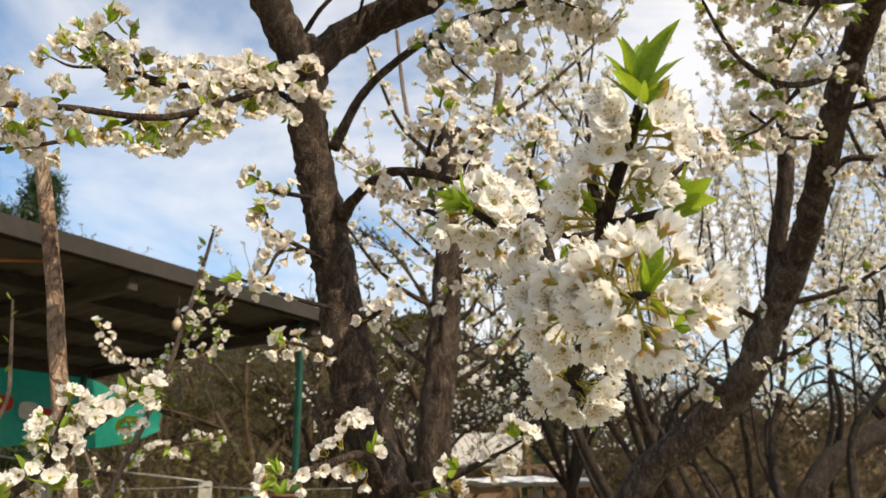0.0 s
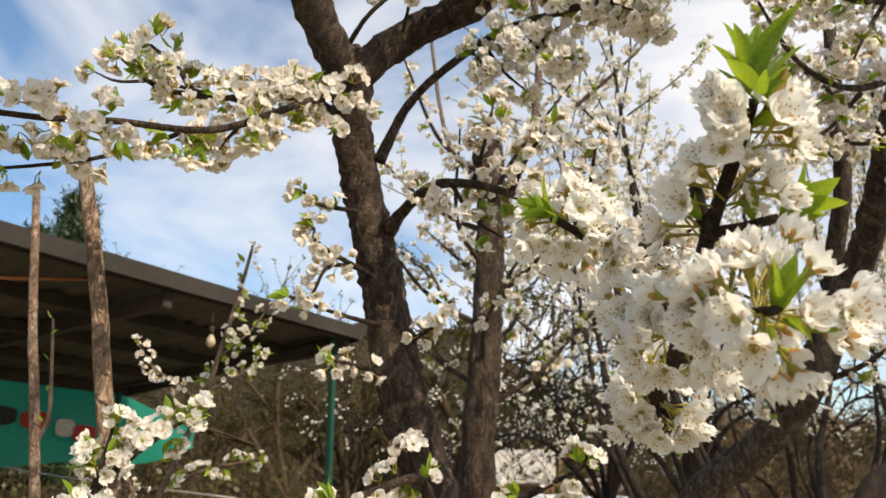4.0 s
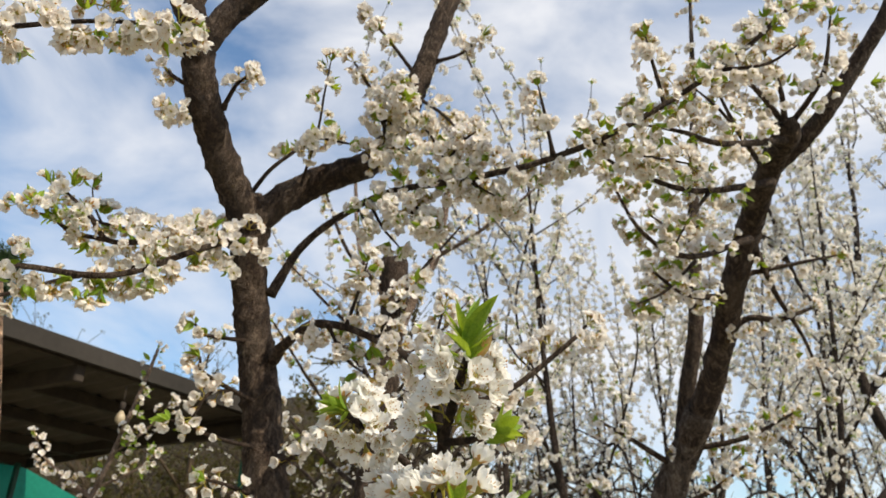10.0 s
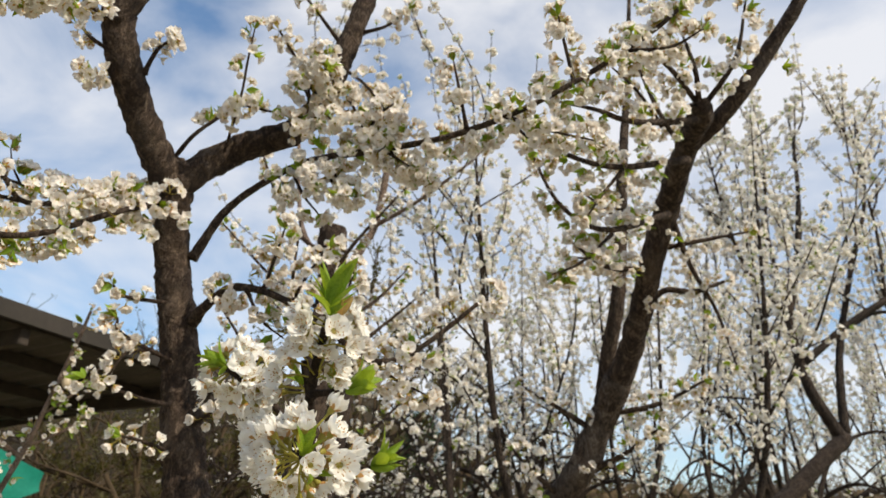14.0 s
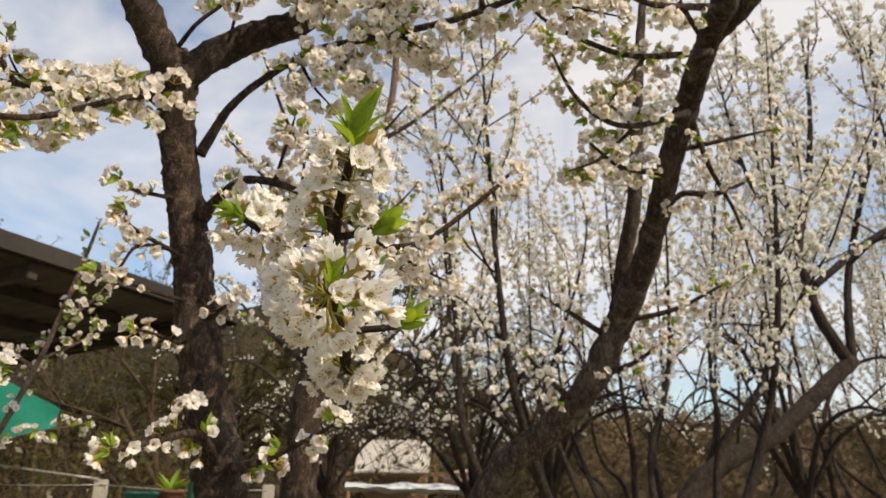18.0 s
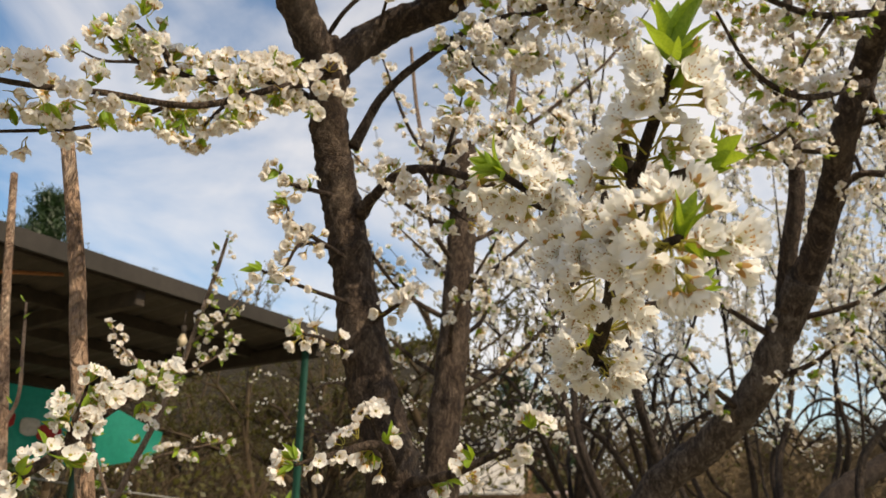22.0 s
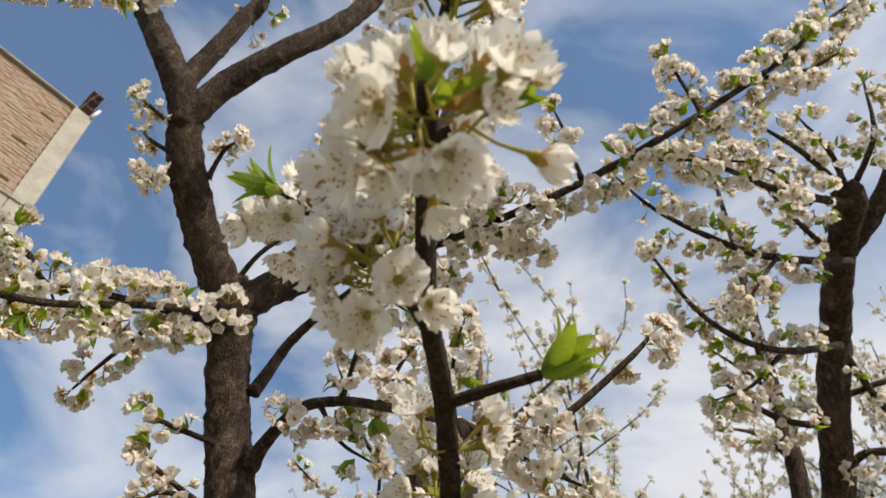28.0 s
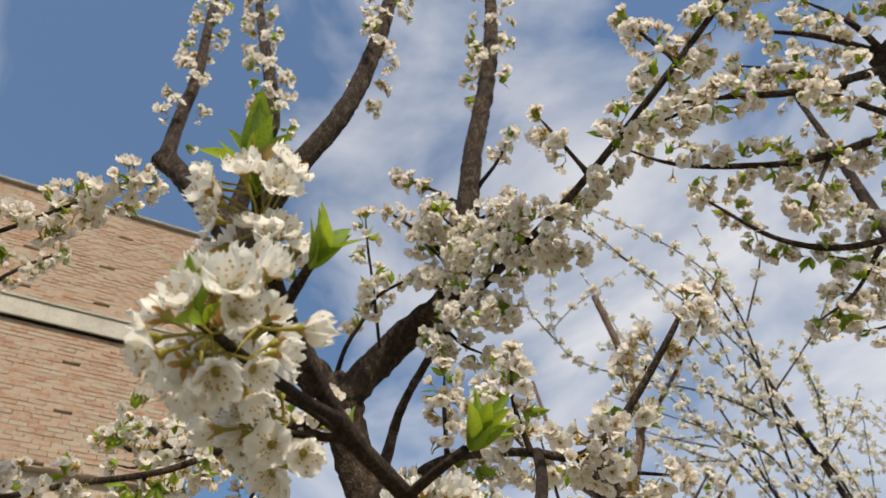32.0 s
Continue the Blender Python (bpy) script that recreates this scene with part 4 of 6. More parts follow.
# left umbel
SIDE = (-0.62, -0.70, 0.18)
whorl(tree_a, (0.030, 0.493, 1.688), SIDE, 11, 56, 88, 1.04, back=0.006)
whorl(tree_a, (0.036, 0.494, 1.685), SIDE, 8, 84, 114, 1.04, 0.3, back=0.014)
bunch(tree_a, (0.052, 0.492, 1.672), (0.1, -0.7, -0.5), 4, 0.34)
bunch(tree_a, (0.060, 0.495, 1.664), (-0.3, -0.6, 0.5), 2, 0.30)
leaf_tuft(tree_a, (0.026, 0.486, 1.690), (-0.90, -0.30, 0.28), rng, 5, 0.037, 0.6)
leaf_tuft(tree_a, (0.028, 0.486, 1.688), (-0.6, -0.5, -0.4), rng, 1, 0.024, 0.5)
# crown of the shoot
for p, d, n in (((0.112, 0.396, 1.690), (-0.85, -0.45, 0.2), 2), ((0.114, 0.388, 1.693), (-0.25, -0.9, 0.1), 1), ((0.118, 0.392, 1.695), (0.85, -0.45, 0.15), 2), ((0.110, 0.418, 1.672), (-0.7, -0.6, 0.3), 3), ((0.112, 0.415, 1.670), (0.55, -0.75, 0.2), 4), ((0.106, 0.440, 1.658), (-0.9, -0.3, 0.3), 3), ((0.109, 0.430, 1.660), (0.45, -0.8, 0.1), 1)):
    bunch(tree_a, p, d, n + (n > 2), 0.36, 1.03)
for p, d, n in (((0.115, 0.384, 1.700), (-0.92, -0.35, 0.05), 2), ((0.120, 0.384, 1.699), (0.92, -0.3, 0.05), 2), ((0.113, 0.396, 1.688), (-0.6, -0.75, 0.1), 2), ((0.115, 0.396, 1.686), (0.6, -0.75, 0.0), 2)):
    bunch(tree_a, p, d, n, 0.22, 1.03, 0.003)
leaf_tuft(tree_a, (0.119, 0.379, 1.712), (0.05, -0.10, 1.0), rng, 6, 0.054, 0.62)
leaf_tuft(tree_a, (0.119, 0.379, 1.709), (0.05, -0.35, 1.0), rng, 5, 0.038, 1.1)
leaf_tuft(tree_a, (0.118, 0.378, 1.706), (0.0, -0.7, 0.2), rng, 1, 0.030, 0.5)
leaf_tuft(tree_a, (0.121, 0.378, 1.707), (0.75, -0.4, 0.5), rng, 1, 0.028, 0.3, 1.0)
leaf_tuft(tree_a, (0.118, 0.385, 1.700), (0.5, -0.6, -0.2), rng, 2, 0.028, 0.6)
leaf_tuft(tree_a, (0.136, 0.414, 1.656), (0.80, -0.25, 0.50), rng, 5, 0.040, 0.6)
leaf_tuft(tree_a, (0.134, 0.414, 1.655), (0.95, -0.25, -0.05), rng, 1, 0.032, 0.2)
leaf_tuft(tree_a, (0.124, 0.420, 1.657), (-0.1, -0.6, 0.8), rng, 1, 0.026, 0.4)
leaf_tuft(tree_a, (0.100, 0.43, 1.662), (-0.6, -0.4, 0.6), rng, 2, 0.026, 0.5)
leaf_tuft(tree_a, (0.163, 0.545, 1.611), (0.80, -0.15, 0.55), rng, 7, 0.044, 0.65)
leaf_tuft(tree_a, (0.162, 0.545, 1.610), (0.95, -0.3, -0.1), rng, 1, 0.036, 0.3)
leaf_tuft(tree_a, (0.106, 0.52, 1.622), (-0.5, -0.1, 0.9), rng, 3, 0.034, 0.4)
# lower bunches along the stem
for p, d, n in (((0.112, 0.635, 1.590), (-0.6, -0.6, 0.1), 5), ((0.12, 0.64, 1.586), (0.6, -0.6, 0.1), 5), ((0.124, 0.640, 1.580), (0.1, -0.7, -0.4), 5), ((0.108, 0.645, 1.585), (-0.7, -0.4, -0.4), 5), ((0.110, 0.60, 1.600), (-0.8, -0.3, 0.45), 4), ((0.118, 0.60, 1.602), (0.8, -0.2, 0.2), 4), ((0.115, 0.68, 1.590), (-0.2, -0.4, 0.8), 4)):
    bunch(tree_a, p, d, n + 2, 0.48)
leaf_tuft(tree_a, (0.129, 0.64, 1.571), (0.12, -0.3, -0.95), rng, 2, 0.034, 0.30)
leaf_tuft(tree_a, (0.129, 0.64, 1.574), (0.6, -0.4, 0.2), rng, 2, 0.026, 0.5)
leaf_tuft(tree_a, (0.118, 0.655, 1.592), (-0.2, -0.2, 0.9), rng, 2, 0.030, 0.5)
A.finish(MID_MATS)

# ---- plum tree with the leaning limb ----
tree_b = thing("plum_tree", (0.35, 2.2, 0.0), "plum tree in bloom with a long leaning dark limb", "tree", "plum trees of the orchard")
B = Bloom(tree_b, 200, MIDDLE, 5, 1.0, 1.3)
limb(tree_b, "trunk", [(0.33, 2.22, -0.03, 0.0720), (0.36, 2.2, 0.5, 0.0600), (0.42, 2.12, 1.2, 0.0460), (0.51, 2.0, 1.50, 0.0405), (0.637, 1.87, 1.63, 0.0385), (0.73, 1.77, 1.74, 0.0380), (0.795, 1.70, 1.89, 0.0370), (0.82, 1.63, 1.98, 0.0368)], BARK_GREY, seed=101, rough=0.16, step=0.02)
limb(tree_b, "limb", [(0.80, 1.68, 1.92, 0.0360), (0.835, 1.60, 2.02, 0.0320), (0.852, 1.52, 2.13, 0.0296), (0.862, 1.42, 2.26, 0.0296), (0.875, 1.35, 2.345, 0.0296), (0.86, 1.22, 2.40, 0.0272), (0.845, 1.12, 2.415, 0.0256), (0.83, 1.05, 2.41, 0.0272), (0.815, 1.03, 2.43, 0.0240)], seed=102, rough=0.15, step=0.014)
p = limb(tree_b, "limb", [(0.86, 1.18, 2.41, 0.0192), (0.925, 1.10, 2.47, 0.0184), (1.0, 1.02, 2.585, 0.0168), (1.055, 0.95, 2.69, 0.0144), (1.10, 0.90, 2.85, 0.0112), (1.13, 0.87, 3.2, 0.0056)], seed=103, step=0.014)
B.dress(p, 0.06, (3, 5), 0.2, leaf=0.25, off=0.03)
p = limb(tree_b, "limb", [(0.80, 1.70, 1.93, 0.0224), (0.805, 1.65, 2.05, 0.0208), (0.825, 1.6, 2.19, 0.0192), (0.85, 1.6, 2.40, 0.0168), (0.873, 1.6, 2.62, 0.0144), (0.91, 1.6, 2.9, 0.0096), (0.95, 1.6, 3.3, 0.0048)], seed=104, step=0.014)
B.dress(p, 0.045, (3, 5), 0.25, leaf=0.25, off=0.03)
for k, pts in enumerate((
    [(0.835, 1.05, 2.40, 0.008), (0.643, 0.95, 2.312, 0.006), (0.547, 0.90, 2.297, 0.004), (0.462, 0.85, 2.271, 0.002)],
    [(0.84, 1.15, 2.36, 0.008), (0.631, 1.05, 2.269, 0.006), (0.50, 0.98, 2.25, 0.0045), (0.42, 0.93, 2.25, 0.003), (0.37, 0.90, 2.285, 0.0015)],
    [(0.86, 1.32, 2.31, 0.008), (0.66, 1.2, 2.20, 0.006), (0.545, 1.15, 2.228, 0.0045), (0.466, 1.1, 2.337, 0.002)],
    [(0.855, 1.45, 2.22, 0.008), (0.72, 1.38, 2.19, 0.006), (0.62, 1.32, 2.22, 0.003)],
    [(0.85, 1.52, 2.12, 0.009), (0.90, 1.48, 2.175, 0.008), (0.968, 1.45, 2.167, 0.007), (1.036, 1.42, 2.188, 0.004)],
    [(0.86, 1.42, 2.26, 0.007), (0.97, 1.36, 2.27, 0.005), (1.06, 1.32, 2.28, 0.002)],
    [(0.87, 1.34, 2.35, 0.009), (0.94, 1.40, 2.22, 0.006), (1.02, 1.45, 2.12, 0.004), (1.08, 1.5, 2.0, 0.002)],
    [(0.78, 1.72, 1.86, 0.009), (0.66, 1.66, 1.91, 0.006), (0.56, 1.62, 1.95, 0.003)],
    [(0.74, 1.76, 1.76, 0.009), (0.82, 1.66, 1.79, 0.006), (0.90, 1.60, 1.85, 0.003)],
    [(0.70, 1.79, 1.70, 0.009), (0.60, 1.72, 1.76, 0.006), (0.55, 1.68, 1.80, 0.003)],
    [(0.80, 1.69, 1.9, 0.008), (0.92, 1.62, 1.92, 0.006), (1.02, 1.56, 1.97, 0.003)],
    [(0.87, 1.6, 2.6, 0.007), (0.80, 1.55, 2.64, 0.005), (0.72, 1.52, 2.60, 0.002)],
    [(0.85, 1.6, 2.42, 0.007), (0.78, 1.55, 2.44, 0.005), (0.70, 1.5, 2.46, 0.002)],
    [(0.83, 1.6, 2.25, 0.007), (0.76, 1.56, 2.28, 0.005), (0.68, 1.52, 2.27, 0.002)],
    [(0.82, 1.03, 2.42, 0.006), (0.80, 0.99, 2.48, 0.005), (0.77, 0.97, 2.56, 0.002)],
    [(0.83, 1.04, 2.42, 0.006), (0.74, 0.98, 2.47, 0.005), (0.64, 0.93, 2.50, 0.002)],
    [(0.83, 1.04, 2.42, 0.006), (0.88, 0.97, 2.50, 0.005), (0.90, 0.93, 2.62, 0.002)],
    [(0.85, 1.18, 2.40, 0.006), (0.78, 1.14, 2.48, 0.005), (0.72, 1.10, 2.58, 0.002)],
    [(0.72, 1.0, 2.34, 0.004), (0.66, 0.97, 2.40, 0.003), (0.60, 0.95, 2.44, 0.0015)],
    [(0.66, 1.06, 2.28, 0.004), (0.60, 1.04, 2.20, 0.003), (0.56, 1.02, 2.14, 0.0015)],
    [(0.68, 1.22, 2.2, 0.004), (0.60, 1.2, 2.12, 0.003), (0.53, 1.18, 2.08, 0.0015)],
)):
    p = limb(tree_b, "branch", pts, seed=110 + k, flare=0.4, step=0.012)
    B.dress(p, 0.017 if k < 4 or k > 8 else 0.035, (2, 4), 0.16, leaf=0.4, droop=0.15, off=0.012)
B.finish(MID_MATS)

# ---- pruned plum tree behind ----
tree_c = thing("plum_tree", (-0.03, 2.02, 0.0), "pruned plum tree with a sawn-off trunk and pale side shoots", "tree", "plum trees of the orchard")
C = Bloom(tree_c, 60, MIDDLE, 6, 1.0, 1.6)
limb(tree_c, "trunk", [(-0.05, 2.05, -0.03, 0.08), (-0.04, 2.03, 0.8, 0.06), (-0.014, 2.0, 1.6, 0.046), (0.007, 2.0, 1.82, 0.043), (0.032, 2.0, 2.09, 0.040), (0.046, 2.0, 2.32, 0.039), (0.046, 2.0, 2.43, 0.044), (0.040, 2.0, 2.50, 0.046), (0.042, 2.0, 2.525, 0.040)], seed=131, rough=0.16, step=0.02)
p = limb(tree_c, "branch", [(0.05, 2.0, 2.24, 0.016), (0.121, 2.0, 2.43, 0.014), (0.175, 2.0, 2.55, 0.012), (0.205, 1.97, 2.78, 0.011), (0.195, 1.93, 3.02, 0.0105)], BARK_PALE, seed=132, flare=0.5)
p = limb(tree_c, "branch", [(0.169, 2.0, 2.54, 0.009), (0.288, 1.9, 2.58, 0.006), (0.434, 1.8, 2.67, 0.004), (0.52, 1.76, 2.75, 0.002)], BARK_PALE, seed=133)
C.dress(p, 0.05, (2, 4), 0.3)
p = limb(tree_c, "branch", [(0.03, 2.0, 2.38, 0.010), (-0.06, 2.1, 2.55, 0.008), (-0.10, 2.2, 2.75, 0.007), (-0.13, 2.25, 3.05, 0.006)], BARK_PALE, seed=134)
for k in range(13):
    a = k * 2.4
    z = 1.75 + 0.055 * k
    x0 = 0.0 + 0.06 * (z - 1.75)
    p = limb(tree_c, "twig", [(x0, 2.0, z, 0.009), (x0 + 0.16 * math.cos(a), 2.0 + 0.14 * math.sin(a), z + 0.10, 0.006), (x0 + 0.34 * math.cos(a + 0.3), 2.0 + 0.3 * math.sin(a + 0.3), z + 0.28, 0.0025)], seed=140 + k)
    C.dress(p, 0.035, (2, 4), 0.3, leaf=0.3)

C.finish(MID_MATS)

# ---- plum tree at the edge, with low and high branches ----
tree_e = thing("plum_tree", (-1.75, 1.3, 0.0), "plum tree with long thin blossoming branches", "tree", "plum trees of the orchard")
Eb = Bloom(tree_e, 150, MIDDLE, 8, 0.95, 1.4)
limb(tree_e, "trunk", [(-1.75, 1.3, -0.03, 0.07), (-1.73, 1.28, 0.7, 0.055), (-1.72, 1.25, 1.15, 0.05), (-1.78, 1.2, 1.7, 0.035), (-1.85, 1.1, 2.6, 0.02)], seed=201, rough=0.15, step=0.03)
p = limb(tree_e, "limb", [(-1.72, 1.25, 1.12, 0.03), (-1.3, 1.05, 1.26, 0.018), (-0.8, 0.88, 1.38, 0.011), (-0.58, 0.85, 1.455, 0.007), (-0.48, 0.86, 1.50, 0.0058), (-0.461, 0.9, 1.533, 0.0052), (-0.437, 0.95, 1.579, 0.004), (-0.39, 1.0, 1.63, 0.002)], seed=202)
Eb.dress(p, 0.021, (2, 4), 0.78, leaf=0.6, off=0.012)
p = limb(tree_e, "twig", [(-0.461, 0.9, 1.533, 0.004), (-0.452, 0.9, 1.575, 0.003), (-0.447, 0.9, 1.605, 0.0015)], BARK_FINE, seed=203)
Eb.dress(p, 0.012, (3, 5), 0.2, leaf=0.7)
p = limb(tree_e, "limb", [(-1.76, 1.22, 1.5, 0.025), (-1.2, 0.8, 1.75, 0.012), (-0.75, 0.5, 1.92, 0.006), (-0.55, 0.455, 2.01, 0.0040), (-0.412, 0.48, 2.070, 0.0032), (-0.322, 0.515, 2.124, 0.0027), (-0.26, 0.53, 2.142, 0.0024), (-0.20, 0.545, 2.148, 0.002)], BARK_FINE, seed=204)
Eb.dress(p, 0.011, (3, 5), 0.62, leaf=0.4, droop=0.35, off=0.010)
p = limb(tree_e, "twig", [(-0.55, 0.455, 2.01, 0.003), (-0.50, 0.46, 1.97, 0.0025), (-0.46, 0.47, 1.945, 0.002), (-0.425, 0.48, 1.935, 0.0015)], BARK_FINE, seed=209)
Eb.dress(p, 0.014, (3, 5), 0.3, leaf=0.4)
p = limb(tree_e, "branch", [(-1.80, 1.17, 2.0, 0.016), (-1.2, 0.86, 2.42, 0.008), (-0.95, 0.76, 2.46, 0.006), (-0.80, 0.755, 2.525, 0.004), (-0.735, 0.80, 2.61, 0.002)], seed=205)
Eb.dress(p, 0.02, (3, 5), 0.6, leaf=0.3, droop=0.3)
# slender upright shoot that stands in front of the shed
p = limb(tree_e, "branch", [(-1.72, 1.3, 0.9, 0.014), (-1.1, 1.75, 1.15, 0.009), (-0.80, 1.8, 1.46, 0.0075), (-0.735, 1.8, 1.575, 0.0072), (-0.663, 1.8, 1.769, 0.0066), (-0.622, 1.8, 1.922, 0.0058), (-0.59, 1.8, 2.06, 0.005), (-0.574, 1.8, 2.14, 0.004)], BARK_PALE, seed=206)
Eb.dress(p, 0.035, (1, 3), 0.5, leaf=0.8, size=0.85)
p = limb(tree_e, "twig", [(-0.67, 1.8, 1.76, 0.005), (-0.749, 1.8, 1.811, 0.004), (-0.80, 1.8, 1.85, 0.003), (-0.835, 1.8, 1.90, 0.0015)], BARK_PALE, seed=207)
Eb.dress(p, 0.022, (3, 4), 0.2, leaf=0.3, size=0.85)
for k, (q0, q1, q2) in enumerate((((-0.64, 1.8, 1.86), (-0.56, 1.78, 1.92), (-0.50, 1.76, 1.99)), ((-0.66, 1.8, 1.78), (-0.57, 1.78, 1.82), (-0.52, 1.77, 1.86)), ((-0.74, 1.8, 1.57), (-0.62, 1.75, 1.60), (-0.5, 1.72, 1.62)), ((-0.78, 1.8, 1.5), (-0.83, 1.8, 1.60), (-0.86, 1.8, 1.66)))):
    p = limb(tree_e, "twig", [(*q0, 0.004), (*q1, 0.003), (*q2, 0.0015)], BARK_PALE, seed=210 + k)
    Eb.dress(p, 0.03, (2, 4), 0.2, leaf=0.6, size=0.85)
Eb.finish(MID_MATS)

# ---- stakes ----
def stake(points, label, seed):
    ob = thing("wooden_stake", points[0][:3], label, "stake", "stakes of the orchard")
    limb(ob, "pole", points, BARK_STAKE, seed=seed, rough=0.022, sides=14, step=0.02)
    return ob


first = stake([(-0.131, 1.0, -0.05, 0.014), (-0.478, 1.0, 1.50, 0.0118), (-0.537, 1.0, 1.785, 0.0110), (-0.590, 1.0, 2.0, 0.0100), (-0.592, 1.0, 2.008, 0.009)], "peeled brown wooden stake with a sawn top", 221)
second = stake([(-0.876, 2.0, -0.05, 0.016), (-1.165, 2.0, 1.65, 0.013), (-1.23, 2.0, 2.0, 0.012), (-1.29, 2.0, 2.42, 0.010)], "thin pale wooden stake with small side shoots", 222)
limb(second, "side_shoot", [(-1.17, 2.0, 1.68, 0.006), (-1.14, 1.99, 1.76, 0.005), (-1.155, 1.99, 1.90, 0.0045), (-1.17, 1.99, 2.02, 0.003)], BARK_PALE, seed=224)
for k, z in enumerate((1.74, 1.82, 1.90, 1.97, 2.02)):
    child("leaf", LEAVES[k % 4], second, "", facing((-1.15 - 0.01 * k / 2, 1.985, z), (0.5 if k % 2 else -0.5, -0.3, 0.7), k, 0.026))


# ---- plum trees farther off ----
def vase_tree(at, seed, height, spread, label, flowers=1.0):
    r = random.Random(seed)
    tree = thing("plum_tree", at, label, "tree", "plum trees of the orchard")
    bloom = Bloom(tree, 0, FAR, seed, 1.12, 2.1)
    x, y, z = at
    top = r.uniform(0.55, 0.85)
    limb(tree, "trunk", [(x, y, -0.03, 0.085), (x + 0.02, y, top * 0.5, 0.07), (x, y + 0.02, top + 0.1, 0.06)], BARK_DARK, seed=seed, rough=0.15, sides=10, step=0.08)
    n = r.randint(5, 6)
    for k in range(n):
        a = 6.2832 * (k + r.uniform(-0.3, 0.3)) / n
        c, s = math.cos(a), math.sin(a)
        reach = spread * r.uniform(0.7, 1.2)
        sway = [r.uniform(-0.13, 0.13) for _ in range(6)]
        pts = [(x, y, top, 0.040), (x + c * reach * 0.45 + sway[0], y + s * reach * 0.45 + sway[1], top + 0.42, 0.030), (x + c * reach * 0.8 + sway[2], y + s * reach * 0.8 + sway[3], top + 1.05, 0.022), (x + c * reach + sway[4], y + s * reach + sway[5], top + 1.7, 0.015), (x + c * reach * 1.15, y + s * reach * 1.15, height * r.uniform(0.85, 1.0), 0.003)]
        path = limb(tree, "limb", pts, BARK_DARK, seed=seed + k, rough=0.14, sides=7, step=0.09)
        bloom.dress(path, 0.05 / flowers, (2, 4), 0.45, leaf=0.12, off=0.012, size=1.0)
        for j in range(8):
            i = int(len(path) * r.uniform(0.35, 0.88))
            b = Vector(path[i, :3])
            rad = path[i, 3]
            d = Vector((r.gauss(0, 0.42) + c * 0.42, r.gauss(0, 0.42) + s * 0.42, 1.0)).normalized()
            bow = Vector((r.gauss(0, 1), r.gauss(0, 1), r.gauss(0, 0.3))) * 0.15
            out = Vector((r.gauss(0, 1), r.gauss(0, 1), 0.2)).normalized()
            ln = min(height - b.z, r.uniform(0.7, 2.0))
            if ln < 0.3:
                continue
            q = [(*b, rad * 0.36), (*(b + out * 0.10 + d * ln * 0.22), rad * 0.25 + 0.002), (*(b + out * 0.15 + d * ln * 0.6 + bow), rad * 0.16 + 0.001), (*(b + out * 0.16 + d * ln), 0.0018)]
            sub = limb(tree, "shoot", q, BARK_DARK, seed=seed * 7 + j, sides=5, step=0.08)
            bloom.dress(sub, 0.036 / flowers, (2, 4), 0.12, leaf=0.16, off=0.006, size=1.0)
            for _ in range(2):
                i2 = int(len(sub) * r.uniform(0.25, 0.8))
                b2 = Vector(sub[i2, :3])
                d2 = (d + Vector((r.gauss(0, 1), r.gauss(0, 1), r.gauss(0, 0.4))) * 0.5).normalized()
                l2 = ln * r.uniform(0.2, 0.45)
                tw = limb(tree, "twig", [(*b2, 0.004), (*(b2 + d2 * l2 * 0.5 + bow * 0.3), 0.003), (*(b2 + d2 * l2), 0.0015)], seed=seed + j, sides=4, step=0.08)
                bloom.dress(tw, 0.045 / flowers, (2, 3), 0.15, leaf=0.14, off=0.005)
    bloom.finish(FAR_MATS, 0)
    return tree


